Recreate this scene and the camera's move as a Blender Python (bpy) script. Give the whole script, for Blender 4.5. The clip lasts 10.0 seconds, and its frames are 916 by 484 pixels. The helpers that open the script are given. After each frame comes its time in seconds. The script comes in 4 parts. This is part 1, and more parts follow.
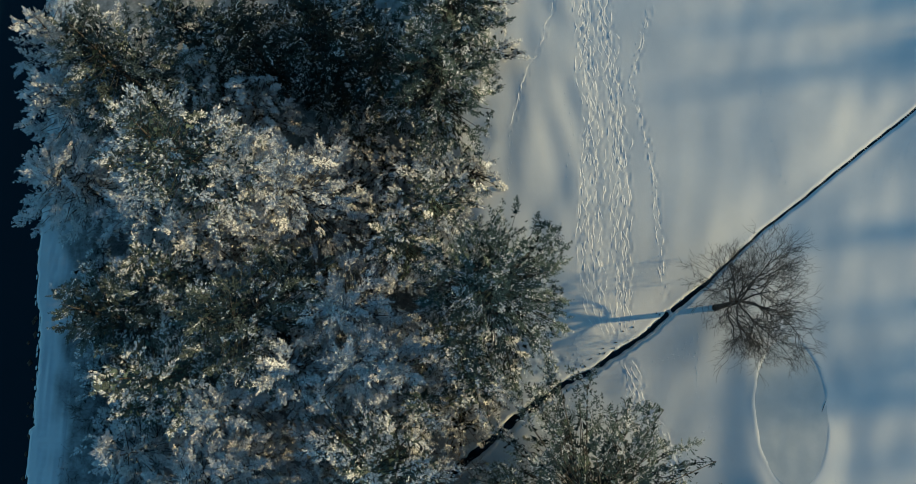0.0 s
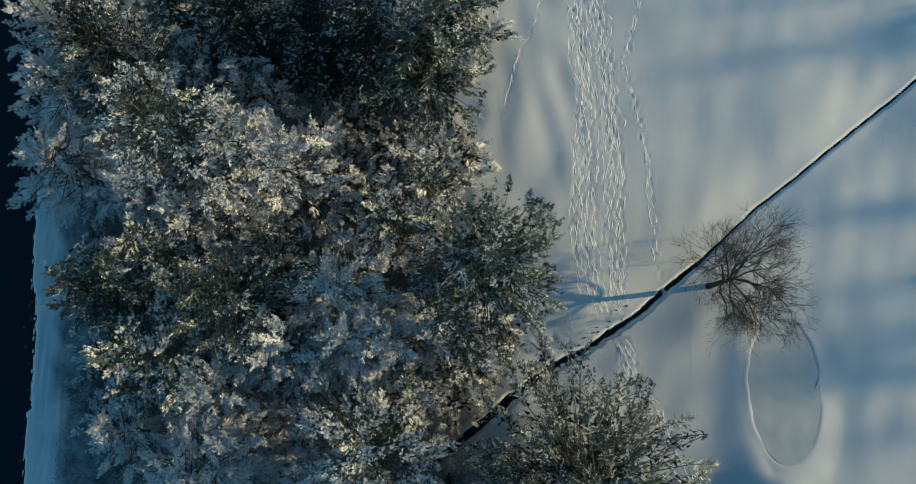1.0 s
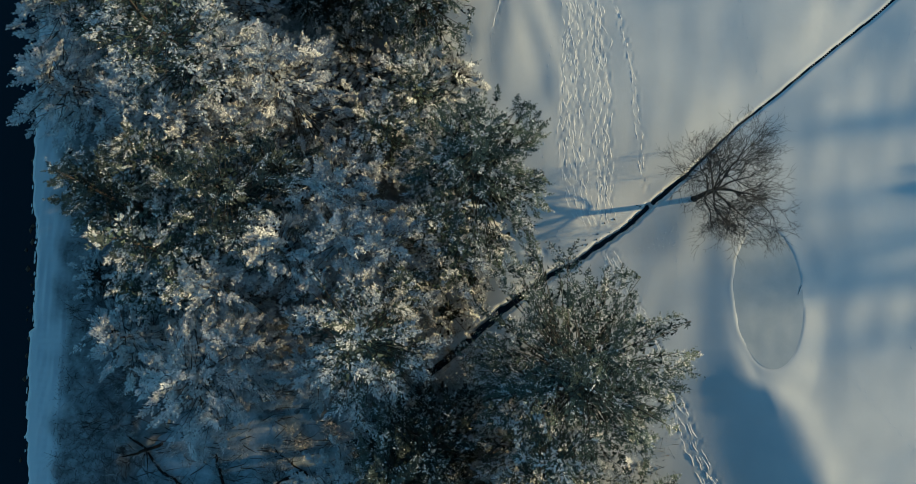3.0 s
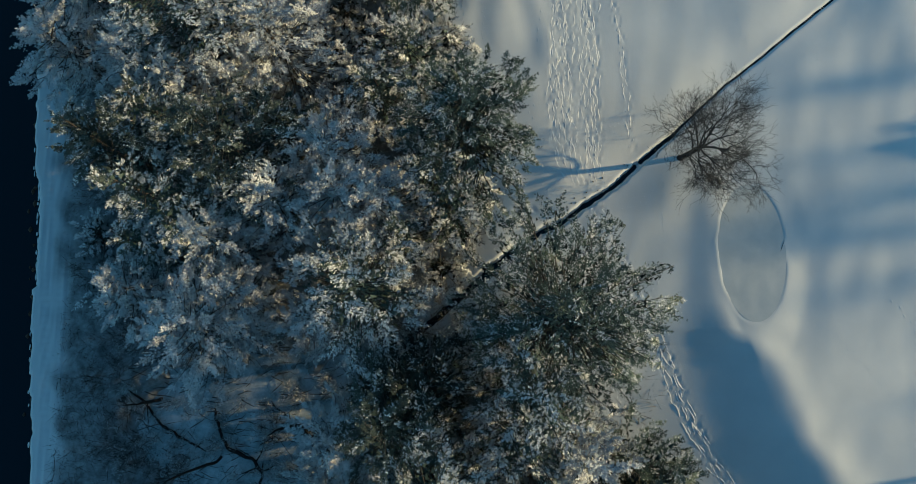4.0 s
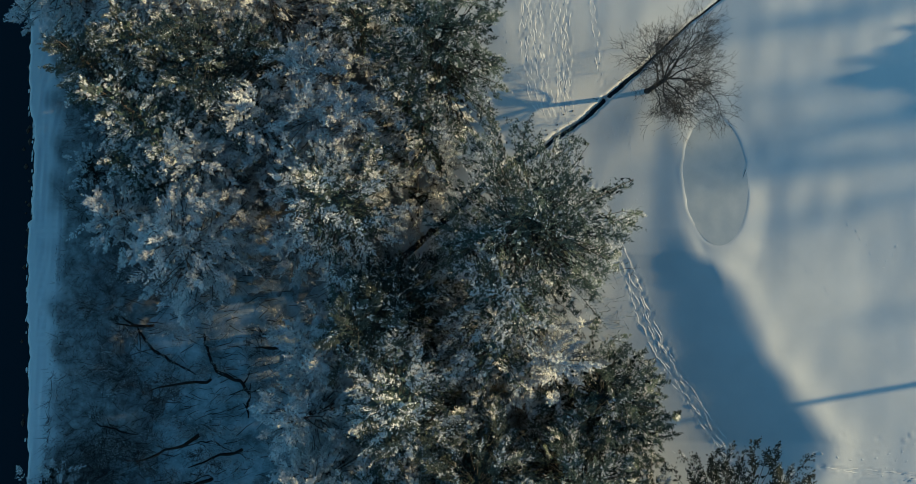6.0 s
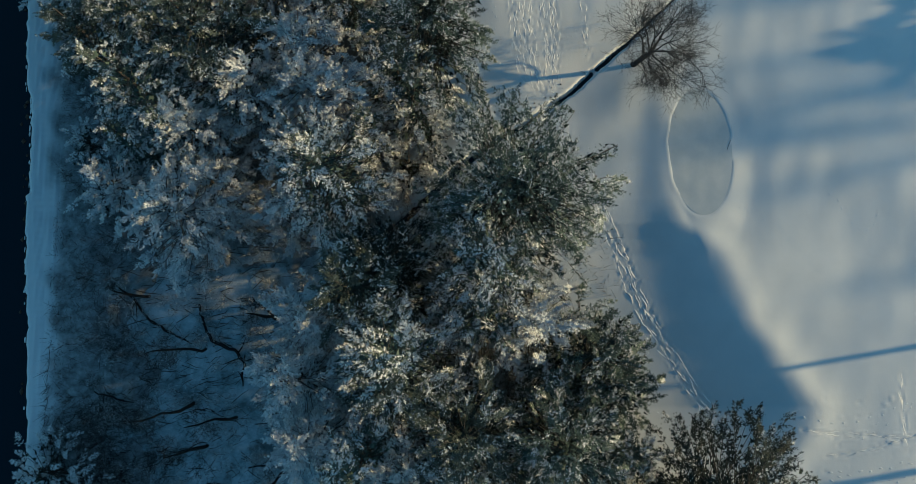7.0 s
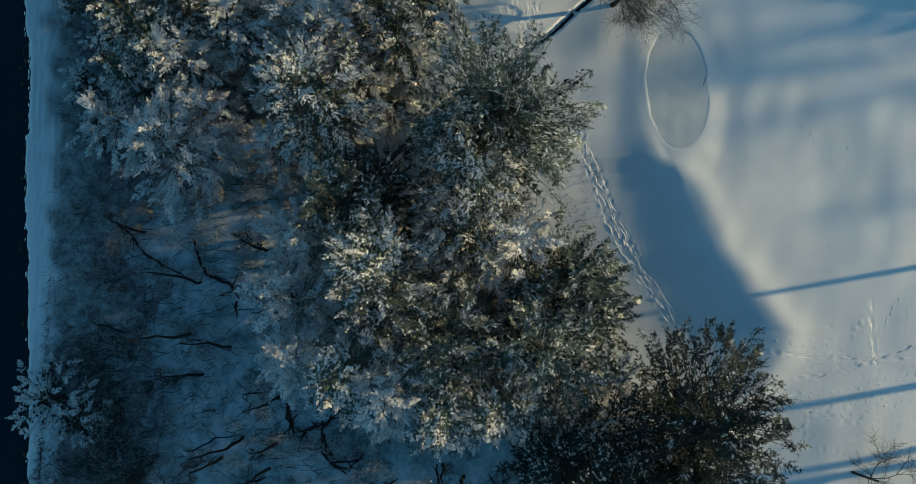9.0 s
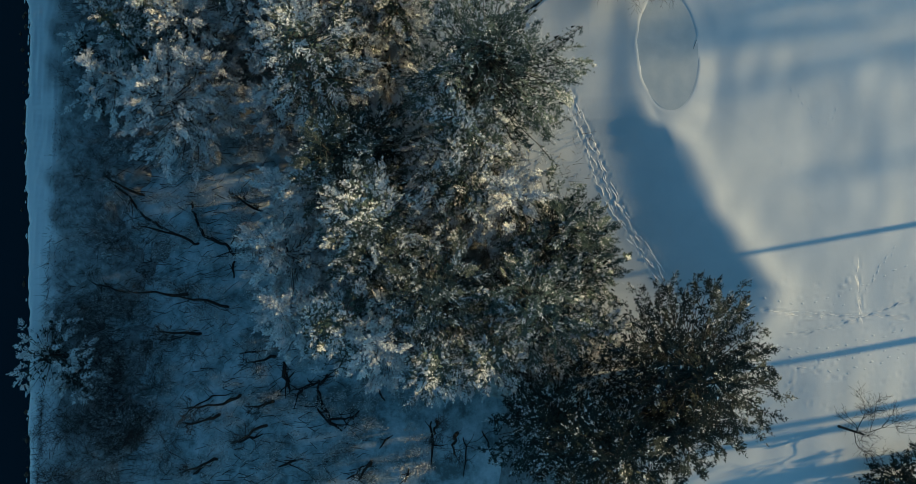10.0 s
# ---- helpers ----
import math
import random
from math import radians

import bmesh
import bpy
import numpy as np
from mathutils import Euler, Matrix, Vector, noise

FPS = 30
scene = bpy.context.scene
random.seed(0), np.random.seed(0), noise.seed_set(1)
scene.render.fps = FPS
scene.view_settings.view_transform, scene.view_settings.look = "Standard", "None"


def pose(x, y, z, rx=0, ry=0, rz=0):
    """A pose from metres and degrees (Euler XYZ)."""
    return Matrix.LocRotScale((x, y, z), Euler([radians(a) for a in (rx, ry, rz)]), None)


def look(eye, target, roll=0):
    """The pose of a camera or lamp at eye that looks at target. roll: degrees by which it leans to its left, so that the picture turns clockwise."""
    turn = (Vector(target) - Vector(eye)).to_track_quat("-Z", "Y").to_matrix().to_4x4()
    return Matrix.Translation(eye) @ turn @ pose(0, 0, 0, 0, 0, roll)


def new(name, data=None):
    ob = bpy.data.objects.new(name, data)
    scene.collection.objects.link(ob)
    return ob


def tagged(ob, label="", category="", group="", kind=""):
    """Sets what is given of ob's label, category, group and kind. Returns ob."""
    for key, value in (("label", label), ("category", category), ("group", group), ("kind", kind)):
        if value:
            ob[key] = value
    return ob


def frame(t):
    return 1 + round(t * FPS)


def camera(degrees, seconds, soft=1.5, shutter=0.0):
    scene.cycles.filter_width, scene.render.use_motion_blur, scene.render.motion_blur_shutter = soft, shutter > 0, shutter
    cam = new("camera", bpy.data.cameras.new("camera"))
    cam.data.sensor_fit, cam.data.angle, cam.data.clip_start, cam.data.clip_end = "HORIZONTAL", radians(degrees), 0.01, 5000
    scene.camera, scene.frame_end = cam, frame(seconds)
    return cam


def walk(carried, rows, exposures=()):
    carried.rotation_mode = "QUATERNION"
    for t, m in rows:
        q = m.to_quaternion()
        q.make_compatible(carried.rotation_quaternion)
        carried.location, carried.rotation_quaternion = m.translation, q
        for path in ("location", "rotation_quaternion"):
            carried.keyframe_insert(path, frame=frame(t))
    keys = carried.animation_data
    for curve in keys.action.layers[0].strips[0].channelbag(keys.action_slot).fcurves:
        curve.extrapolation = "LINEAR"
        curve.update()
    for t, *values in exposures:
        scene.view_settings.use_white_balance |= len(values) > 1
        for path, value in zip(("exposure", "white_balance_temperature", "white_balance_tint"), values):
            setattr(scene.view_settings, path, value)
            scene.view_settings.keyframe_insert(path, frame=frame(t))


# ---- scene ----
cam = camera(63.8, 10.0, soft=0.4)
PATH = [
    (0, (0.064, -0.94, 34.475), (0.034, -0.593, 32.506), -4.1),
    (0.5, (0.219, -1.202, 34.476), (0.19, -0.858, 32.506), -4.2),
    (1, (0.364, -1.731, 34.462), (0.334, -1.392, 32.492), -4.6),
    (1.5, (0.446, -2.511, 34.423), (0.417, -2.175, 32.452), -4.7),
    (2, (0.505, -3.399, 34.392), (0.478, -3.074, 32.419), -4.7),
    (2.5, (0.599, -4.364, 34.465), (0.573, -4.046, 32.491), -4.8),
    (4, (1.02, -7.52, 35.265), (0.999, -7.208, 33.29), -4.2),
    (4.5, (1.311, -8.42, 35.58), (1.288, -8.115, 33.604), -4.8),
    (5, (1.599, -9.27, 35.886), (1.577, -8.971, 33.909), -4.7),
    (5.5, (1.889, -10.102, 36.166), (1.868, -9.808, 34.188), -4.7),
    (7, (2.549, -12.402, 36.947), (2.534, -12.117, 34.967), -3.9),
    (7.5, (2.76, -13.193, 37.178), (2.744, -12.91, 35.198), -4.2),
    (8, (2.949, -13.985, 37.414), (2.933, -13.708, 35.433), -4.3),
    (8.5, (3.126, -14.839, 37.632), (3.11, -14.566, 35.651), -4.5),
    (9, (3.309, -15.738, 37.828), (3.292, -15.47, 35.846), -4.8),
    (9.5, (3.472, -16.714, 37.993), (3.454, -16.451, 36.01), -5.0),
    (10, (3.655, -17.733, 38.162), (3.636, -17.474, 36.179), -5.4),
]
walk(cam, [(t, look(eye, target, roll)) for t, eye, target, roll in PATH],
     exposures=[(0.0, 0.15, 4950, -22), (10.0, 0.15, 4950, -22)])

# ---- sun and sky ----
SUN_EL, SUN_AZ = radians(10.0), radians(81.4)      # azimuth clockwise from +y
world = bpy.data.worlds.new("winter_sky")
world.use_nodes = True
scene.world = world
sky = world.node_tree.nodes.new("ShaderNodeTexSky")
sky.sky_type, sky.sun_disc = "NISHITA", False
sky.sun_elevation, sky.sun_rotation = SUN_EL, SUN_AZ
sky.air_density, sky.dust_density, sky.ozone_density = 1.0, 0.5, 2.0
back = world.node_tree.nodes["Background"]
back.inputs["Strength"].default_value = 0.114
world.node_tree.links.new(sky.outputs[0], back.inputs["Color"])
sun_way = Vector((math.sin(SUN_AZ) * math.cos(SUN_EL), math.cos(SUN_AZ) * math.cos(SUN_EL), math.sin(SUN_EL)))
sun_lamp = bpy.data.lights.new("sun", "SUN")
sun_lamp.energy, sun_lamp.angle, sun_lamp.color = 5.1, radians(0.8), (1.0, 0.575, 0.275)
sun = new("sun", sun_lamp)
sun.matrix_world = look(sun_way * 100, (0, 0, 0))


# ---- materials ----
def material(name, rough=0.7):
    m = bpy.data.materials.new(name)
    m.use_nodes = True
    nodes, links = m.node_tree.nodes, m.node_tree.links
    bsdf = nodes["Principled BSDF"]
    bsdf.inputs["Roughness"].default_value = rough
    return m, nodes, links, bsdf


def noise_node(nodes, links, scale, detail=4.0, rough=0.55, stretch=None):
    geo = nodes.new("ShaderNodeNewGeometry")
    n = nodes.new("ShaderNodeTexNoise")
    n.inputs["Scale"].default_value, n.inputs["Detail"].default_value, n.inputs["Roughness"].default_value = scale, detail, rough
    if stretch:
        mul = nodes.new("ShaderNodeVectorMath")
        mul.operation = "MULTIPLY"
        mul.inputs[1].default_value = stretch
        links.new(geo.outputs["Position"], mul.inputs[0])
        links.new(mul.outputs[0], n.inputs["Vector"])
    else:
        links.new(geo.outputs["Position"], n.inputs["Vector"])
    return n


def ramp(nodes, links, source, *stops):
    r = nodes.new("ShaderNodeValToRGB")
    while len(r.color_ramp.elements) < len(stops):
        r.color_ramp.elements.new(0.5)
    for e, (at, col) in zip(r.color_ramp.elements, stops):
        e.position, e.color = at, (*col, 1)
    links.new(source, r.inputs[0])
    return r


def bump(nodes, links, bsdf, height, strength, distance):
    b = nodes.new("ShaderNodeBump")
    b.inputs["Strength"].default_value, b.inputs["Distance"].default_value = strength, distance
    links.new(height, b.inputs["Height"])
    if bsdf.inputs["Normal"].links:
        links.new(bsdf.inputs["Normal"].links[0].from_socket, b.inputs["Normal"])
    links.new(b.outputs[0], bsdf.inputs["Normal"])


def snow_material():
    m, nodes, links, bsdf = material("snow", 0.62)
    big = noise_node(nodes, links, 0.35, 5)
    col = ramp(nodes, links, big.outputs[0], (0.3, (0.72, 0.735, 0.75)), (0.7, (0.82, 0.825, 0.83)))
    # mask of dead grass that also paints the wood floor's shade into the colour
    litter_shade = nodes.new("ShaderNodeAttribute")
    litter_shade.attribute_name = "litter_shade"
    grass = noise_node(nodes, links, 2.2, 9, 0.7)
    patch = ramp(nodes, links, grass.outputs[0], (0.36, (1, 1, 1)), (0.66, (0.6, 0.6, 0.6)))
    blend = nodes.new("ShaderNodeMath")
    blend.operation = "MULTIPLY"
    links.new(litter_shade.outputs["Fac"], blend.inputs[0])
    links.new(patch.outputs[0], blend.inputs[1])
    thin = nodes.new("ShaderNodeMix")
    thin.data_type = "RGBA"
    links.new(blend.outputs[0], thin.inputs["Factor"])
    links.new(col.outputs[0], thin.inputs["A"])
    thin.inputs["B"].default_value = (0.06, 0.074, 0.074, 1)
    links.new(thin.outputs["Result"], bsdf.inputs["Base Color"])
    soft = noise_node(nodes, links, 1.6, 3, 0.5, (1.0, 0.45, 1.0))
    bump(nodes, links, bsdf, soft.outputs[0], 0.12, 0.05)
    fine = noise_node(nodes, links, 14.0, 4, 0.6)
    bump(nodes, links, bsdf, fine.outputs[0], 0.10, 0.012)
    return m


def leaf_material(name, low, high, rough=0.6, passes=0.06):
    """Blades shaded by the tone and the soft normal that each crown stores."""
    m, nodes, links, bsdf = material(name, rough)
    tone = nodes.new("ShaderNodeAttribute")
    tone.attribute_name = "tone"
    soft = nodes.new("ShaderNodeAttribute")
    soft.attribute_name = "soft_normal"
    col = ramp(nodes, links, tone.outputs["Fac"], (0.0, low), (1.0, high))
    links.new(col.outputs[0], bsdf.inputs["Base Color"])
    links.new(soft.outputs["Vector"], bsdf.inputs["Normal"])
    bsdf.inputs["Specular IOR Level"].default_value = 0.2
    thin = nodes.new("ShaderNodeBsdfTranslucent")
    links.new(col.outputs[0], thin.inputs["Color"])
    both = nodes.new("ShaderNodeMixShader")
    both.inputs[0].default_value = passes
    links.new(bsdf.outputs[0], both.inputs[1])
    links.new(thin.outputs[0], both.inputs[2])
    links.new(both.outputs[0], nodes["Material Output"].inputs["Surface"])
    return m


def stem_material(name, low, high):
    m, nodes, links, bsdf = material(name, 0.7)
    geo = nodes.new("ShaderNodeNewGeometry")
    col = ramp(nodes, links, geo.outputs["Random Per Island"], (0.0, low), (1.0, high))
    links.new(col.outputs[0], bsdf.inputs["Base Color"])
    return m


def bark_material(name, dark, light):
    m, nodes, links, bsdf = material(name, 0.85)
    n = noise_node(nodes, links, 11.0, 5, 0.6)
    col = ramp(nodes, links, n.outputs[0], (0.3, dark), (0.75, light))
    links.new(col.outputs[0], bsdf.inputs["Base Color"])
    bump(nodes, links, bsdf, n.outputs[0], 0.6, 0.03)
    return m


def water_material():
    m, nodes, links, bsdf = material("dark_water", 0.06)
    bsdf.inputs["Base Color"].default_value = (0.004, 0.012, 0.020, 1)
    bsdf.inputs["IOR"].default_value = 1.33
    n = noise_node(nodes, links, 1.2, 3, 0.5, (1.6, 0.18, 1))
    bump(nodes, links, bsdf, n.outputs[0], 0.12, 0.05)
    return m


SNOW = snow_material()
NEEDLES = leaf_material("spruce_needles", (0.05, 0.076, 0.062), (0.17, 0.21, 0.175))
# green darkened to stand in for shade, in crown gaps and shaded trees
SHADED = leaf_material("shaded_needles", (0.010, 0.018, 0.015), (0.042, 0.058, 0.05))
OLIVE = leaf_material("olive_needles", (0.062, 0.077, 0.06), (0.17, 0.195, 0.165))
GREY = leaf_material("rimed_needles", (0.36, 0.38, 0.39), (0.68, 0.70, 0.71))
FROST = leaf_material("hoar_frost", (0.68, 0.69, 0.70), (0.98, 0.98, 0.98), 0.5, 0.15)
TWIG = bark_material("twig_bark", (0.016, 0.016, 0.016), (0.05, 0.047, 0.044))
GREY_TWIG = bark_material("grey_twig_bark", (0.045, 0.047, 0.05), (0.11, 0.112, 0.115))
BARK = bark_material("trunk_bark", (0.02, 0.017, 0.014), (0.075, 0.06, 0.048))
ROTTEN = bark_material("wet_dead_wood", (0.006, 0.006, 0.006), (0.022, 0.019, 0.016))
WATER = water_material()


def ice_material():
    m, nodes, links, bsdf = material("marsh_ice", 0.4)
    n = noise_node(nodes, links, 0.7, 8, 0.72)
    col = ramp(nodes, links, n.outputs[0], (0.38, (0.14, 0.17, 0.17)), (0.50, (0.40, 0.46, 0.48)), (0.64, (0.66, 0.69, 0.71)))
    links.new(col.outputs[0], bsdf.inputs["Base Color"])
    fine = noise_node(nodes, links, 9.0, 5, 0.65)
    bump(nodes, links, bsdf, fine.outputs[0], 0.3, 0.03)
    return m


def pond_material():
    m, nodes, links, bsdf = material("frosted_ice", 0.5)
    n = noise_node(nodes, links, 0.9, 5, 0.6)
    col = ramp(nodes, links, n.outputs[0], (0.3, (0.56, 0.60, 0.62)), (0.7, (0.68, 0.70, 0.71)))
    links.new(col.outputs[0], bsdf.inputs["Base Color"])
    return m


ICE = ice_material()
POND = pond_material()
BROWN = stem_material("dry_stems", (0.012, 0.011, 0.010), (0.05, 0.044, 0.037))
SEDGE = stem_material("frosted_grass", (0.14, 0.145, 0.14), (0.85, 0.84, 0.83))
EARTH = bark_material("dug_earth", (0.02, 0.014, 0.009), (0.09, 0.06, 0.04))


# ---- mesh helpers ----
def mesh_object(name, verts, faces, mat, parent=None, label="", smooth=False):
    """One mesh object from arrays of vertices and of faces that all have the same number of corners."""
    verts, faces = np.asarray(verts, np.float32), np.asarray(faces, np.int32)
    me = bpy.data.meshes.new(name)
    n, k = faces.shape
    me.vertices.add(len(verts))
    me.vertices.foreach_set("co", verts.ravel())
    me.loops.add(n * k)
    me.loops.foreach_set("vertex_index", faces.ravel())
    me.polygons.add(n)
    me.polygons.foreach_set("loop_start", np.arange(0, n * k, k, dtype=np.int32))
    if smooth:
        me.polygons.foreach_set("use_smooth", np.ones(n, bool))
    me.update(calc_edges=True)
    me.materials.append(mat)
    ob = new(name, me)
    if parent:
        ob.parent = parent
    return tagged(ob, label)


class Buffer:
    """Collects vertices and faces of one corner count."""

    def __init__(self):
        self.v, self.f, self.n = [], [], 0

    def add(self, v, f):
        self.v.append(np.asarray(v, float)), self.f.append(np.asarray(f, int) + self.n)
        self.n += len(v)

    def make(self, name, mat, parent=None, label="", smooth=False):
        return mesh_object(name, np.concatenate(self.v), np.concatenate(self.f), mat, parent, label, smooth)


def tube(buf, points, radii, sides=6):
    """A tapered tube along points, quads."""
    points, radii = np.asarray(points, float), np.asarray(radii, float)
    way = np.gradient(points, axis=0)
    way /= np.linalg.norm(way, axis=1)[:, None] + 1e-9
    ref = np.where(np.abs(way[:, 2:3]) > 0.8, [[1.0, 0, 0]], [[0, 0, 1.0]])
    a = np.cross(way, ref)
    a /= np.linalg.norm(a, axis=1)[:, None] + 1e-9
    b = np.cross(way, a)
    ang = np.arange(sides) / sides * 2 * np.pi
    ring = points[:, None] + radii[:, None, None] * (np.cos(ang)[None, :, None] * a[:, None] + np.sin(ang)[None, :, None] * b[:, None])
    i, j = np.meshgrid(np.arange(len(points) - 1), np.arange(sides), indexing="ij")
    k = (j + 1) % sides
    f = np.stack([i * sides + j, i * sides + k, (i + 1) * sides + k, (i + 1) * sides + j], -1).reshape(-1, 4)
    buf.add(ring.reshape(-1, 3), f)


def unit(v):
    return v / (np.linalg.norm(v, axis=-1, keepdims=True) + 1e-9)


def sprigs(rng, p, d, size, width, blades=6, spread=1.2, lift=0.55):
    """Little fans of pointed blades at the places p, pointing along d: vertices and triangles."""
    n = len(p)
    up = unit(np.array([0, 0, 1.0]) + rng.normal(0, lift, (n, 3)))
    d = unit(d)
    side = unit(np.cross(up, d))
    ang = (np.linspace(-spread, spread, blades)[None] + rng.normal(0, 0.22, (n, blades)))[..., None]
    way = np.cos(ang) * d[:, None] + np.sin(ang) * side[:, None] + rng.normal(0, 0.28, (n, blades, 3))
    way = unit(way)
    across = unit(np.cross(way, up[:, None]))
    length = size[:, None, None] * rng.uniform(0.6, 1.2, (n, blades, 1))
    root = p[:, None] + way * length * 0.12
    v = np.stack([root - across * width, root + way * length, root + across * width], 2)
    return v.reshape(-1, 3), np.arange(n * blades * 3).reshape(-1, 3)


# ---- terrain ----
def smooth01(t):
    t = np.clip(t, 0, 1)
    return t * t * (3 - 2 * t)


def waves(x, y, seed, size, count=14, stretch=1.0, turn=0.0):
    """Soft unevenness, about -1 to 1, with bumps of the given size."""
    r = np.random.default_rng(seed)
    xr, yr = x * math.cos(turn) + y * math.sin(turn), (-x * math.sin(turn) + y * math.cos(turn)) / stretch
    out = np.zeros(np.broadcast(x, y).shape)
    for _ in range(count):
        a, k, ph = r.uniform(0, 2 * np.pi), 2 * np.pi / size * r.uniform(0.5, 1.7), r.uniform(0, 6.28)
        out += np.sin(k * (xr * math.cos(a) + yr * math.sin(a)) + ph)
    return out / math.sqrt(count)


DITCH = np.array([(60.0, 42.0), (30.0, 18.4), (21.75, 11.91), (18.51, 9.37), (16.15, 7.52), (14.12, 5.95), (11.39, 3.46), (9.56, 1.93), (8.45, 0.96),
                  (6.8, -0.14), (5.71, -1.03), (4.63, -1.42), (3.43, -2.3), (2.49, -3.05), (1.43, -3.94), (0.46, -4.75), (-1.59, -6.43),
                  (-3.33, -8.01), (-4.5, -8.9), (-6.5, -9.9)])


def refine(line, step, wob, seed):
    """The polyline with points every step metres and a little wander."""
    seg = np.linalg.norm(np.diff(line, axis=0), axis=1)
    s = np.concatenate([[0], np.cumsum(seg)])
    t = np.arange(0, s[-1], step)
    p = np.stack([np.interp(t, s, line[:, 0]), np.interp(t, s, line[:, 1])], 1)
    r = np.random.default_rng(seed)
    w = np.convolve(r.normal(0, 1, len(p)), np.ones(5) / 5, "same")[:len(p)]
    n = unit(np.gradient(p, axis=0))
    return p + np.stack([-n[:, 1], n[:, 0]], 1) * (w * wob)[:, None]


def line_distance(x, y, line):
    """Distance to a polyline, and how far along it (0 to 1)."""
    best, where = np.full(x.shape, 1e9), np.zeros(x.shape)
    m = len(line) - 1
    for i in range(m):
        a, b = line[i], line[i + 1]
        ab = b - a
        t = np.clip(((x - a[0]) * ab[0] + (y - a[1]) * ab[1]) / (ab @ ab), 0, 1)
        d = np.hypot(x - a[0] - t * ab[0], y - a[1] - t * ab[1])
        near = d < best
        best, where = np.where(near, d, best), np.where(near, (i + t) / m, where)
    return best, where


BANK_X = lambda y: -21.24 - 0.061 * y      # the river's edge


def crest_x(y):
    return 0.35 * smooth01((-5.0 - y) / 3.0) + np.interp(y, [-20, -18, -16.6, -15.5, -13.6, -12.7, -11.2, -9.2, -7.8, -7.0, -6.2, -5.0, -3.5, -1.0, 1.0],
                     [17.0, 18.0, 18.8, 19.1, 17.9, 17.5, 16.5, 15.7, 15.1, 14.5, 13.6, 13.1, 12.95, 13.1, 13.5])


def soft_ramp(u, w):
    """0 where u is negative, u where it is positive, with a bend of width w."""
    return w * np.logaddexp(0, u / w)


def pond_e(x, y):
    """Under 1 inside the pond, which is an oval with a notch in its east side."""
    return np.hypot((x - 14.83) / 1.5, (y + 2.55) / 3.1) + 0.16 * np.exp(-((x - 16.35) ** 2 + (y + 2.5) ** 2) / 0.30) + 0.02 * waves(x, y, 14, 1.8)


